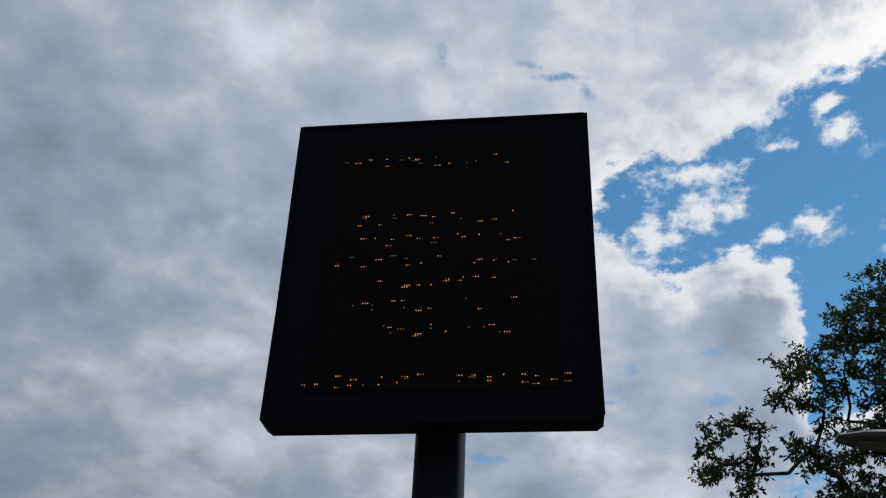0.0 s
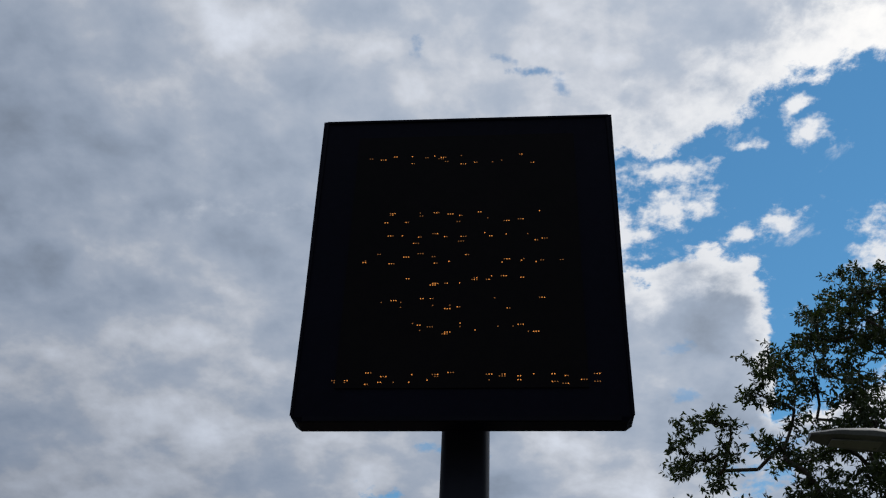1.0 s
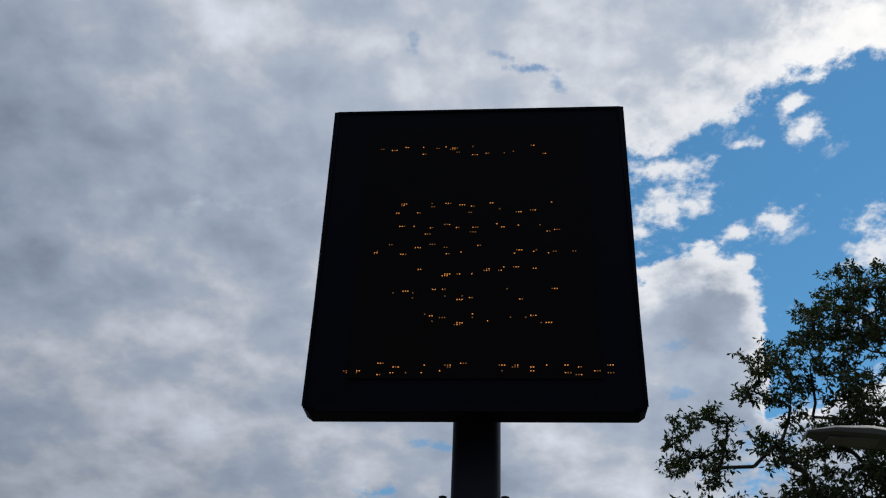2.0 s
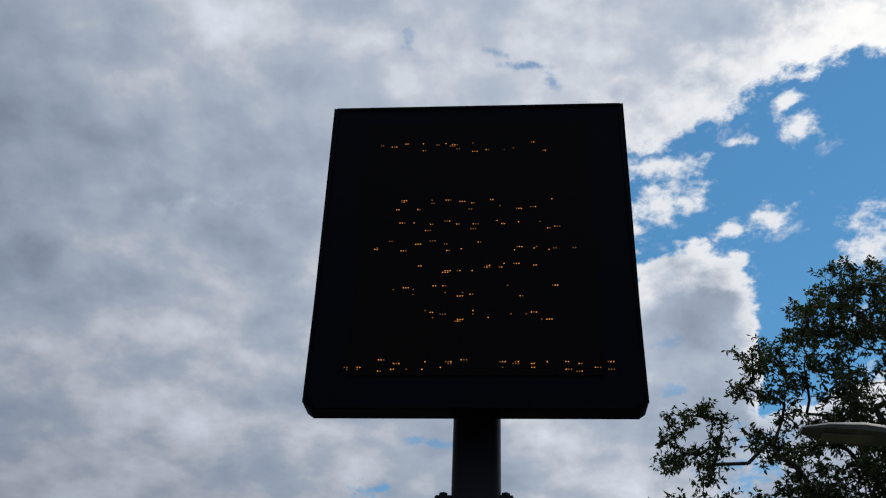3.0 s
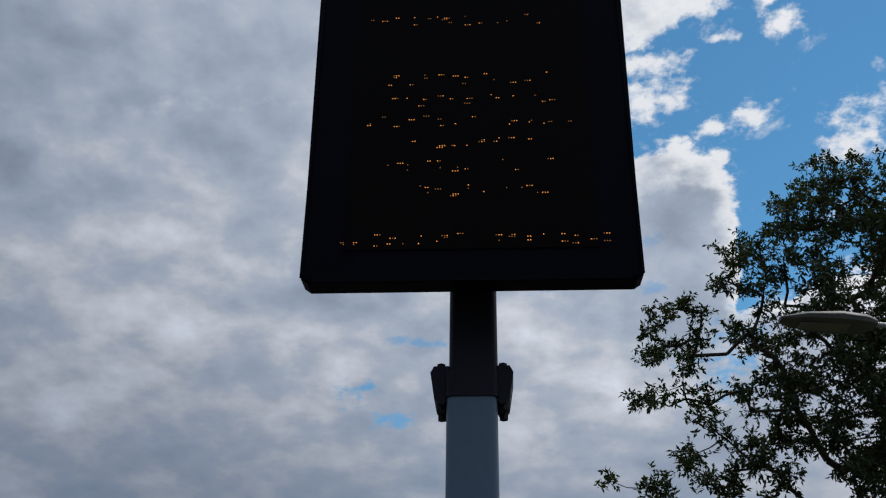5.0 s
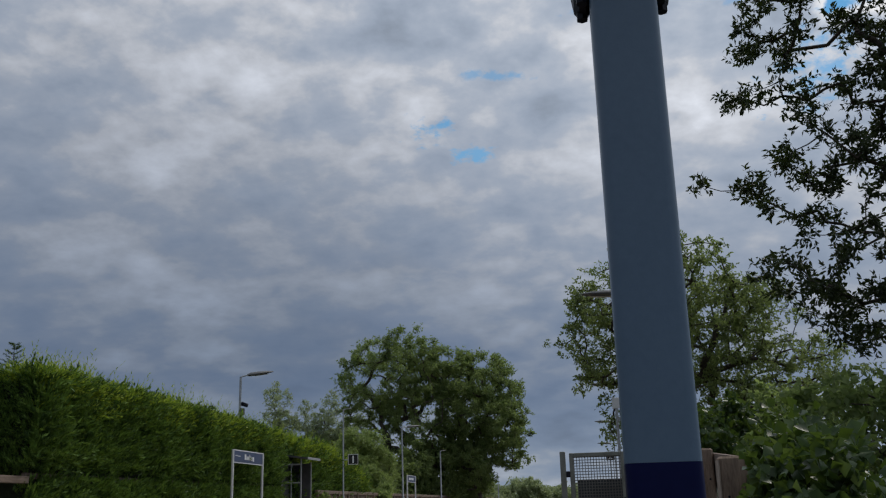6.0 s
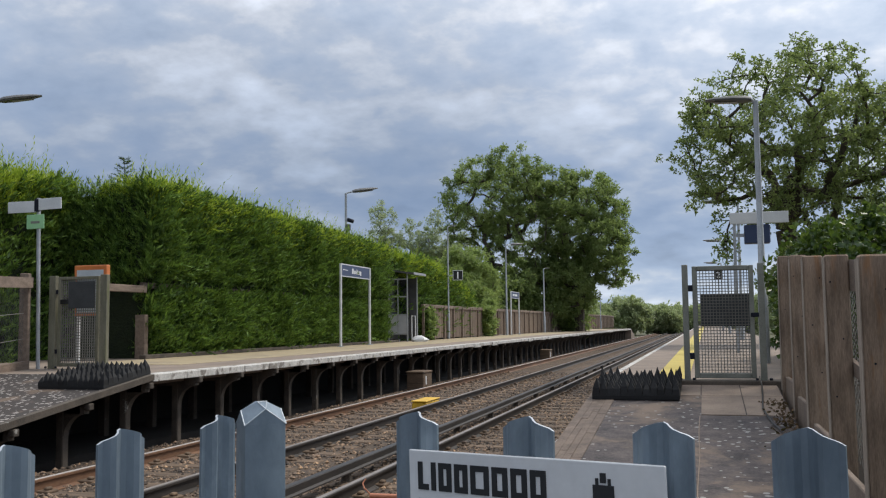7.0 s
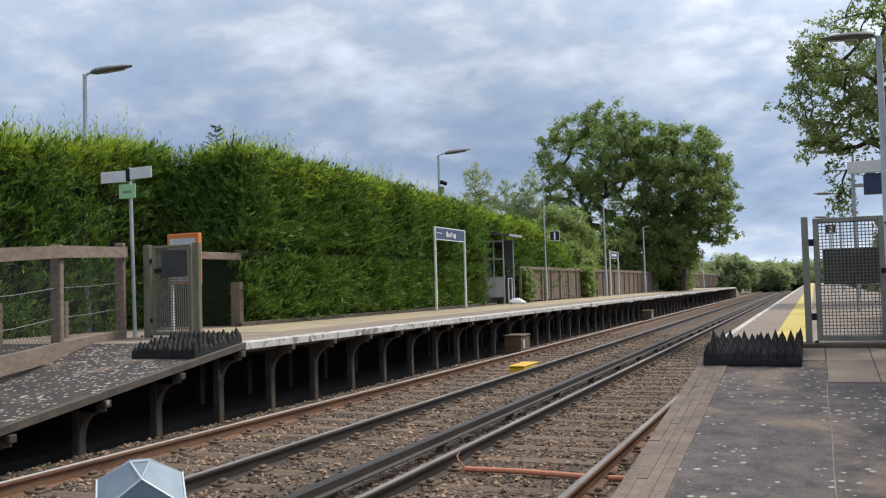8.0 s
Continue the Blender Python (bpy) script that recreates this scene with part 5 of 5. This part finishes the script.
part("board", boxed(0.00, 0.50, -0.05, -0.03, 2.65, 2.84, 0.004), M["grey_sign"], ps, "pale sign half", at=pose(0, 0, 0, 0, -1.0, -2))
part("clip", boxed(-0.045, 0.03, -0.06, 0.04, 2.63, 2.84, 0.004), M["bracket"], ps)
gp = part("plate", boxed(-0.19, 0.13, -0.05, -0.035, 2.34, 2.58, 0.004), M["green_sign"], ps, "pale green plate")
part("print_bar", boxed(-0.11, 0.05, -0.054, -0.05, 2.43, 2.47), M["gate"], gp)

rs = thing("hanging_sign", "long white sign board on a slim post over the near platform", "sign", pose(2.62, 20.0, DECK))
part("post", tubed([(0, 0, 0), (0, 0, 2.9)], 0.03, 8), M["lamp_post"], rs, smooth=True)
part("board", boxed(-0.09, 1.09, -0.03, 0.03, 2.72, 2.96, 0.006), M["white"], rs)
part("screen_box", boxed(0.20, 0.72, 0.0, 0.25, 2.30, 2.70, 0.02), M["navy_sign"], rs, "dark screen housing")
part("bracket", boxed(0.0, 0.3, 0.05, 0.10, 2.45, 2.52, 0.005), M["lamp_post"], rs)

# ---------------------------------------------------------------- waiting shelter and board fence
sh = thing("waiting_shelter", "small grey glazed waiting shelter with a dark sloping roof", "shelter", pose(-9.90, 33.7, DECK) @ Matrix.Diagonal((0.84, 1, 1, 1)))
for x in (0.0, 0.90):
    part("post", boxed(x, x + 0.05, 0, 0.05, 0, 2.74 - 0.10 * x, 0.004), M["shelter"], sh)
    part("post", boxed(x, x + 0.05, 1.25, 1.30, 0, 2.55, 0.004), M["shelter"], sh)
for z in (0.28, 1.02, 1.72, 2.40):
    part("rail", boxed(0.05, 0.90, 0.005, 0.045, z, z + 0.05, 0.004), M["shelter"], sh)
part("mullion", boxed(0.45, 0.49, 0.006, 0.044, 0.28, 2.40, 0.004), M["shelter"], sh)
for x0, x1 in ((0.05, 0.45), (0.49, 0.90)):
    part("panel", boxed(x0, x1, 0.015, 0.035, 0.33, 1.02), M["shelter_panel"], sh, "pale lower panel")
    for z0, z1 in ((1.07, 1.70), (1.75, 2.36)):
        ob = part("pane", boxed(x0, x1, 0.022, 0.028, z0, z1), M["glass"], sh, "clear pane")
        ob.visible_shadow = False
g = Geo()
g.extrude([(-0.42, 2.80), (1.30, 2.60), (1.30, 2.66), (-0.42, 2.88)], -0.15, 1.45)
part("roof", g, M["roof"], sh, "dark sloping roof")
part("fascia", boxed(1.28, 1.32, -0.15, 1.45, 2.59, 2.68), M["shelter"], sh, "pale roof edge")
part("back", boxed(-0.02, 0.0, 0.05, 1.3, 0.1, 2.5), M["roof"], sh, "dark back wall")
# Added wall, dark so that the panes look into shade.
part("end_wall", boxed(0.05, 0.90, 1.26, 1.29, 0.1, 2.5), M["roof"], sh, "far end wall, added dark so the inside looks shaded")
part("seat", boxed(0.05, 0.45, 0.1, 1.2, 0.42, 0.47, 0.01), M["roof"], sh)
part("handrail", tubed([(1.05, 0.25, 0), (1.05, 0.25, 1.0), (1.05, 0.7, 1.0), (1.05, 0.7, 0)], 0.022, 8), M["white_post"], sh)
bag = thing("sack", "crumpled pale sack on the platform by the shelter", "sack", pose(-8.72, 34.0, DECK))
g = Geo()
rings = [(0.0, 0.22), (0.08, 0.25), (0.17, 0.18), (0.24, 0.07)]
v, f = [], []
for z, r in rings:
    for i in range(9):
        a = 2 * math.pi * i / 9
        k = r * (1 + 0.2 * math.sin(3 * a + z * 20))
        v.append((k * math.cos(a) * 1.3, k * math.sin(a), z))
for k in range(3):
    f += [(k * 9 + i, k * 9 + (i + 1) % 9, k * 9 + 9 + (i + 1) % 9, k * 9 + 9 + i) for i in range(9)]
g.solid(v, f + [tuple(range(27, 36))])
part("bag", g, M["white"], bag, smooth=True)

bf = thing("board_fence", "long brown board fence with pale posts behind the platform", "fence")
pb = Geo()
pb.box(-0.05, 0.05, -0.045, 0.045, 0, 1.46, 0.008)
post_mesh = pb.mesh("post", M["timber_grey"])
one = Geo()
one.box(-0.02, 0.0, 0.0, 0.170, 0.06, 1.38, 0.004)
board_mesh = one.mesh("board", M["boards"])
rest = Geo()
cap = Geo()
cap.box(-0.07, 0.06, 0.0, 1.6, 1.36, 1.50, 0.012)
cap_mesh = cap.mesh("cap_rail", M["timber_grey"])
for k in range(52):
    y = 36.3 + 1.6 * k
    m = pose(-9.3, y, DECK)
    part("post", post_mesh, None, bf, at=pose(-9.27, y, DECK))
    for i in range(9):
        y0, dx = y + 0.045 + i * 0.168, 0.008 * (i % 2)
        if k < 33:
            part("board", board_mesh, None, bf, at=pose(-9.3 + dx, y0, DECK + RNG.normal(0, 0.006)))
        else:
            rest.box(-9.32 + dx, -9.3 + dx, y0, y0 + 0.17, DECK + 0.06, DECK + 1.38)
    part("cap_rail", cap_mesh, None, bf, at=m)
tagged(part("distant_boards", rest, M["boards"], bf, "distant brown boards"), kind="stuff")


# ---------------------------------------------------------------- hedges
def bulge(y, z, s):
    return 0.16 * math.sin(0.9 * y + s) * math.sin(1.7 * z + 0.6 * y) + 0.09 * math.sin(2.3 * y + 1.3 * z + s)


def hedge(name, label, x_front, x_back, y0, y1, z0, tops, count, tips, seed, groove=None, size=0.115, end_face=True):
    """A clipped conifer hedge: a dark core under a skin of short upright sprays, paler at the top. tops: (y, z) along its crest."""
    rng = np.random.default_rng(seed)
    top = thing(name, label, "hedge", group="hedges behind the platform")
    ty, tz = zip(*tops)
    crest = lambda y: np.interp(y, ty, tz)
    # The core's near-black colour is the shade seen between the sprays.
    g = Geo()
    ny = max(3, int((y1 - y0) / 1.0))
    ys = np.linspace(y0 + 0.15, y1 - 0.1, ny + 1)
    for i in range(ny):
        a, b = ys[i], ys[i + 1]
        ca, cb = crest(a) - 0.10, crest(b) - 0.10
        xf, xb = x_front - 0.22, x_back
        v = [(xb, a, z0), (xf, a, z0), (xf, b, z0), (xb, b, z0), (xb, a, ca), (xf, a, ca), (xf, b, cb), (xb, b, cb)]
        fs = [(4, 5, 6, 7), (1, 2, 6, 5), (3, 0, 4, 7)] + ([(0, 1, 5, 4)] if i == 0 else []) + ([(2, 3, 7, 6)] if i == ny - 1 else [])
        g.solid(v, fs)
    part("core", g, M["hedge_core"], top, "core coloured near black for the shade inside the hedge")
    def skin(k, per, at, out, reach):
        """Feathery sprays, each an arching stem of small leaves: at gives their feet, out the way the face looks."""
        feet = at(k)
        out = np.array(out)
        lean = out * rng.uniform(0.25, 0.95, k)[:, None] + np.array([0, 0, 0.9]) + rng.normal(0, 0.38, (k, 3))
        lean /= np.linalg.norm(lean, axis=1)[:, None]
        ln = reach * rng.uniform(0.55, 1.35, k)
        u = np.tile(np.linspace(0.0, 1.0, per), k)
        who = np.repeat(np.arange(k), per)
        sag = (out * 0.20 - np.array([0, 0, 0.16])) * (u ** 2 * ln[who])[:, None]
        c = feet[who] + lean[who] * (u * ln[who])[:, None] + sag + rng.normal(0, 0.012, (k * per, 3))
        w = lean[who] * 1.1 + rng.normal(0, 0.36, (k * per, 3))
        return c, w

    def front_feet(k):
        y = rng.uniform(y0, y1, k)
        z = z0 + rng.uniform(0, 1, k) * (crest(y) - z0 - 0.05)
        hollow = 0.19 * np.sin(9.1 * y + 3.1 * np.sin(4.3 * z + seed)) * np.sin(7.7 * z + 2.3 * np.sin(3.7 * y)) + 0.05 * np.sin(3.9 * y + 2.7 * z)
        x = x_front - 0.10 + hollow + np.array([bulge(a, b, seed) for a, b in zip(y, z)]) * 0.5 - rng.uniform(0, 1, k) ** 1.6 * 0.22
        if groove:
            d = z - groove(y)
            x += np.where((d > -0.16) & (d < 0.06), -0.34, 0.0) + np.where((d >= 0.06) & (d < 0.5), 0.06, 0.0)
        return np.stack([x, y, z], 1)

    c, w = skin(count // 20, 15, front_feet, (1, 0, 0), size * 3.4)
    if groove:
        d = np.abs(c[:, 2] - groove(c[:, 1]) + 0.03)
        c[:, 0] -= np.where(d < 0.07, 0.25, 0.0)
    part("spray_skin", leaf_cloud("spray_skin", c, w, size * 1.15, size * 0.30, M["hedge"], 0.0, rng, 0.12, 0.5), None, top, "green upright sprays")
    if end_face:
        def end_feet(k):
            x = rng.uniform(x_back, x_front, k)
            z = 2.45 + rng.uniform(0, 1, k) * (crest(y0) - 2.45)
            return np.stack([x, y0 + rng.uniform(0, 0.25, k) - 0.1 * np.sin(2.1 * x + 1.7 * z), z], 1)
        c, w = skin(int(count * 0.008), 16, end_feet, (0, -1, 0), size * 2.9)
        part("end_skin", leaf_cloud("end_skin", c, w, size * 0.85, size * 0.20, M["hedge"], 0.0, rng, 0.12, 0.5), None, top, "green upright sprays")

    # crest: new sprays, their colour brightened for light from above, dense on top and thinning out down the face
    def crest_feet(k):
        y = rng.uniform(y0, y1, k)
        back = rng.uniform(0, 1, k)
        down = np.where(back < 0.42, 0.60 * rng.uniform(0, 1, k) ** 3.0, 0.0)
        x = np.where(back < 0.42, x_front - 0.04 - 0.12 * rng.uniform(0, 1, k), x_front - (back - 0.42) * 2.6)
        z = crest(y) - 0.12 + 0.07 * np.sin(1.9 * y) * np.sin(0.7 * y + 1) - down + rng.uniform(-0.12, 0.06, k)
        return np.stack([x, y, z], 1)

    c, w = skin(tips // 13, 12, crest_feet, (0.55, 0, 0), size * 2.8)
    part("crest_growth", leaf_cloud("crest_growth", c, w, size * 0.9, size * 0.20, M["hedge_tip"], 0.0, rng, 0.12, 0.6), None, top, "yellow-green new tips, brightened as if lit from above")
    # loose shoots that stand above the crest
    k = int((y1 - y0) * 95)
    c, w4 = [], []
    for _ in range(k):
        yy, xx = rng.uniform(y0, y1), x_front - rng.uniform(0.1, 1.0)
        if math.sin(2.3 * yy + seed) + math.sin(0.9 * yy + 2 * seed) < rng.uniform(-1.4, 0.9):
            continue
        h, lean = rng.uniform(0.16, 0.44) + 0.45 * rng.uniform() ** 4, rng.normal(0, 0.35, 2)
        for q in np.linspace(0, 1, 9):
            c.append((xx + lean[0] * q * h, yy + lean[1] * q * h, crest(yy) - 0.02 + q * h))
            w4.append((lean[0] + rng.normal(0, 0.5), lean[1] + rng.normal(0, 0.5), 1.0))
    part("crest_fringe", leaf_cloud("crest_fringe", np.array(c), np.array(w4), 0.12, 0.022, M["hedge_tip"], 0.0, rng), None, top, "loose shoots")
    for ch in top.children:
        ch["kind"] = "stuff"
    return top


hedge("hedge", "tall clipped green conifer hedge with paler tips behind the platform", -9.50, -13.0, 16.9, 32.4, DECK, [(16, 4.62), (20, 4.55), (27, 4.42), (33, 4.26)], 230000, 110000, 21, groove=lambda y: 2.52 + 0 * y)
hedge("hedge", "tall shaded conifer hedge behind the ramp fence", -11.6, -14.5, 3.0, 17.2, 0.2, [(3, 4.30), (12.5, 4.40), (15, 4.62), (17.2, 4.75)], 110000, 60000, 22, end_face=False)
hedge("hedge", "lower yellow-green hedge behind the board fence", -9.75, -12.5, 34.6, 46.0, DECK, [(34.6, 4.25), (39, 4.1), (43, 3.5), (46, 2.9)], 34000, 34000, 23, size=0.15)
hr = thing("hedge_rail", "weathered timber rail half swallowed by the hedge", "fence")
part("rail", boxed(-9.68, -9.58, 14.9, 16.95, 2.32, 2.47, 0.012), M["timber_grey"], hr)
part("rail", boxed(-9.78, -9.68, 16.95, 33.2, 2.42, 2.55, 0.012), M["timber_grey"], hr)
part("post", boxed(-9.72, -9.48, 16.72, 16.86, DECK - 0.1, 1.85, 0.012), M["timber_grey"], hr)
part("kerb", boxed(-9.46, -9.30, 16.5, 33.2, DECK, DECK + 0.09, 0.01), M["concrete"], hr, "pale concrete kerb")


def sapling(x, y, z, h, seed):
    """A young conifer's leading shoot that stands out of the hedge."""
    rng = np.random.default_rng(seed)
    top = thing("conifer_shoot", "dark young conifer leader standing out of the hedge", "conifer", group="conifer leaders in the hedge")
    g = Geo()
    g.tube([(x, y, z - 0.6), (x, y, z + h)], [0.02, 0.004], 5)
    c, w = [], []
    for lv in np.linspace(0.15, 0.95, 7):
        for k in range(5):
            a = rng.uniform(0, 6.3)
            ln = 0.34 * (1.05 - lv) + 0.05
            d = Vector((math.cos(a), math.sin(a), 0.45))
            p = Vector((x, y, z + h * lv))
            g.tube([p, p + d * ln], [0.006, 0.002], 4)
            for q in np.linspace(0.1, 1, 9):
                for s in range(2):
                    c.append(p + d * ln * q)
                    w.append((d.x + rng.normal(0, 0.6), d.y + rng.normal(0, 0.6), 0.4 + rng.normal(0, 0.4)))
    part("stem", g, M["bark"], top)
    part("needles", leaf_cloud("needles", np.array(c, float), np.array(w), 0.075, 0.016, M["ivy"], 0.0, rng), None, top)


sapling(-11.2, 18.4, 4.75, 0.85, 1)
sapling(-11.2, 25.6, 4.55, 0.70, 2)

# ---------------------------------------------------------------- trees, from the far end to the near
tree("oak_tree", "large dark broadleaf tree behind the far platform", [(-12.4, 71, -0.3), (-12.3, 71, 3.0), (-12.6, 71, 5.2)],
     [((-13.8, 70.5, 11.6), (4.4, 4.5, 3.6)), ((-11.4, 71, 8.2), (3.6, 4, 3.6)), ((-16.0, 70, 9.2), (2.2, 2.5, 1.9)), ((-12.2, 70, 13.6), (2.8, 3, 1.8)), ((-12.4, 69, 4.6), (2.6, 2.5, 2.0))], 420, 28, 0.50, (0.150, 0.075), "oak", 31, 0.013, 0.50)
tree("oak_tree", "full green broadleaf tree beside the far platform", [(-7.6, 73, -0.3), (-7.6, 73, 3.2), (-7.3, 73, 5.4)],
     [((-7.2, 72, 9.2), (3.7, 4, 4.4)), ((-5.3, 71, 7.4), (2.3, 3, 2.9)), ((-9.2, 72, 11.6), (2.4, 3, 2.4)), ((-4.6, 71, 5.6), (1.7, 2, 1.5)), ((-8.2, 70, 4.4), (2.6, 2.5, 1.9))], 520, 28, 0.48, (0.155, 0.085), "oak", 32, 0.013, 0.50)
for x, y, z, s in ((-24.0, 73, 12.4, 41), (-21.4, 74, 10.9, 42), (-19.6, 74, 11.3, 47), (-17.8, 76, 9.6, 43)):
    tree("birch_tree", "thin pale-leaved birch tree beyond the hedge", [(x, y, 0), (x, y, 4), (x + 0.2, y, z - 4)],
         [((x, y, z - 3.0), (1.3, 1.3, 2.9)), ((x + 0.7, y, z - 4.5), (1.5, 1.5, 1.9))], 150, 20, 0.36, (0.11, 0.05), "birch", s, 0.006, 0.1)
tree("shrub", "pale green bushy shrub behind the board fence", [(-11.3, 51, 0.2), (-11.3, 51, 1.5)], [((-11.3, 51, 3.6), (1.9, 2, 2.3)), ((-10.6, 49.5, 2.6), (1.4, 1.5, 1.7)), ((-11.2, 51, 5.3), (1.0, 1.0, 1.0))], 190, 40, 0.42, (0.13, 0.06), "willow", 44, 0.010, 0.4)
for x, y, z, s in ((-12.0, 66, 5.0, 71), (-10.2, 70, 6.2, 72), (-8.3, 74, 4.6, 73), (-13.5, 63, 4.4, 74)):
    tree("shrub", "dark green undergrowth behind the board fence", [(x, y, -0.3), (x, y, 1.0)], [((x, y, z * 0.6), (1.9, 2.2, z * 0.5)), ((x + 0.8, y, z * 0.95), (1.1, 1.2, z * 0.3))], 90, 30, 0.6, (0.20, 0.12), "oak", s, 0.010, 0.4)
tree("shrub", "ivy climbing over the board fence", [(-9.15, 47.6, DECK - 0.1), (-9.15, 47.6, 1.4)], [((-9.12, 47.6, 2.0), (0.2, 0.75, 1.1))], 40, 22, 0.22, (0.13, 0.09), "willow", 45, 0.006, 0.1)
tree("shrub", "small ivy patch by the shelter's fence", [(-9.2, 36.9, DECK - 0.1), (-9.2, 36.9, 1.3)], [((-9.2, 36.95, 1.65), (0.14, 0.42, 0.75))], 26, 22, 0.18, (0.11, 0.08), "oak", 46, 0.006, 0.1)
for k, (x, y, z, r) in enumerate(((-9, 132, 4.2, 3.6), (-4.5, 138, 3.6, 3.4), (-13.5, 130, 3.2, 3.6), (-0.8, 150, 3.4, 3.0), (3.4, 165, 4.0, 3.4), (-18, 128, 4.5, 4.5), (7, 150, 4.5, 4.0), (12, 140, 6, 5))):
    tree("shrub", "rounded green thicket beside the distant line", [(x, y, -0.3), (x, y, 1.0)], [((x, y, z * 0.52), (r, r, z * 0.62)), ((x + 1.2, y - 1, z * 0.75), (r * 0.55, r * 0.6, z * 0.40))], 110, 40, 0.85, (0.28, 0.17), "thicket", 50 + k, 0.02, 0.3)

tree("broadleaf_tree", "broad green tree with open limbs behind the near platform", [(4.45, 28, -0.3), (4.5, 28, 2.6), (4.3, 28, 4.2), (4.6, 28, 5.6)],
     [((4.4, 27.5, 7.0), (3.0, 2.6, 2.5)), ((2.5, 27.5, 6.3), (1.5, 1.8, 1.7)), ((6.6, 28, 6.3), (2.4, 2.4, 2.5)), ((2.7, 27, 4.1), (0.9, 1.2, 0.8)), ((5.3, 28, 9.0), (1.3, 1.5, 0.9)), ((8.0, 27, 4.4), (2.3, 2.3, 1.5)), ((4.7, 26.3, 3.4), (1.5, 1.2, 1.7)), ((4.9, 26.0, 5.6), (1.4, 1.0, 1.3))],
     430, 20, 0.38, (0.105, 0.054), "maple", 61, 0.010, 0.45, 0.2)
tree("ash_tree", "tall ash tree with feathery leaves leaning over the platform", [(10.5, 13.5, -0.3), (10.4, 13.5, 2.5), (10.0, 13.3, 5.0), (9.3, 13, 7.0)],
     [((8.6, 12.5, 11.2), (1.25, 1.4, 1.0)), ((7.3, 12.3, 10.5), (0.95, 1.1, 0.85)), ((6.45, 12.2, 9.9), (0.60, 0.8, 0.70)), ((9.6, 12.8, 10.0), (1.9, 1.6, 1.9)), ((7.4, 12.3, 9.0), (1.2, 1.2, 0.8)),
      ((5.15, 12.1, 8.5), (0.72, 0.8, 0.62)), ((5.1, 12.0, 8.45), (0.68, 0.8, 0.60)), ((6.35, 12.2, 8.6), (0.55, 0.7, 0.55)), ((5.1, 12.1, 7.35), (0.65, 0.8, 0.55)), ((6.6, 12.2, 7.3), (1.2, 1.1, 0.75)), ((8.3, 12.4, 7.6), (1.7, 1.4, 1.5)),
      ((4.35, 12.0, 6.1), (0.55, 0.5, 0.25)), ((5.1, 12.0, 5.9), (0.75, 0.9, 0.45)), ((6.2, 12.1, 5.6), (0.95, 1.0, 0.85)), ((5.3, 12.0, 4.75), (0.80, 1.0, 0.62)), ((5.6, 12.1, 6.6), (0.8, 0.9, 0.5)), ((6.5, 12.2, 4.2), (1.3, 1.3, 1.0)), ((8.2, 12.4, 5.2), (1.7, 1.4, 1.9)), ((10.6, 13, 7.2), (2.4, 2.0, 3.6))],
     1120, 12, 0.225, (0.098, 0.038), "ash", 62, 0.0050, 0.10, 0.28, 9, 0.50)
tree("shrub", "dense green shrub behind the gate", [(3.7, 12.3, -0.2), (3.7, 12.3, 0.9)], [((3.5, 12.2, 1.7), (0.75, 1.6, 1.0)), ((4.5, 13.8, 2.1), (1.3, 1.8, 1.1)), ((3.9, 16.5, 1.8), (0.8, 2.2, 1.1))], 150, 24, 0.28, (0.10, 0.07), "ivy", 63, 0.008, 0.3)
tree("shrub", "tangle of green shrubs beyond the timber fence", [(6.2, 10.5, -0.2), (6.2, 10.5, 1.0)], [((5.4, 11.0, 1.6), (1.8, 1.8, 1.5)), ((7.6, 10.0, 2.0), (2.4, 2.2, 1.8)), ((5.2, 17, 2.0), (1.6, 3, 1.6))], 190, 24, 0.34, (0.12, 0.075), "oak", 64, 0.008, 0.3)
tree("ivy_shrub", "dense ivy heaped behind the timber fence", [(3.9, 3.0, 0.0), (3.9, 3.0, 0.8)],
     [((3.60, 2.7, 1.10), (0.45, 0.75, 0.72)), ((4.6, 3.2, 1.1), (0.8, 1.0, 0.80)), ((3.45, 1.5, 0.95), (0.38, 0.7, 0.72)), ((4.9, 4.6, 1.2), (1.3, 1.2, 0.75))], 420, 22, 0.15, (0.062, 0.056), "ivy", 65, 0.004, 0.45, 0.35, 4)
tree("ivy_shrub", "green climber over the top of the fence post", [(3.1, 2.6, 0.5), (3.02, 2.6, 1.2)], [((2.98, 2.45, 1.50), (0.20, 0.55, 0.34)), ((3.15, 3.3, 1.72), (0.20, 0.5, 0.22))], 130, 20, 0.10, (0.056, 0.050), "ivy", 66, 0.003, 0.2, 0.3, 3)
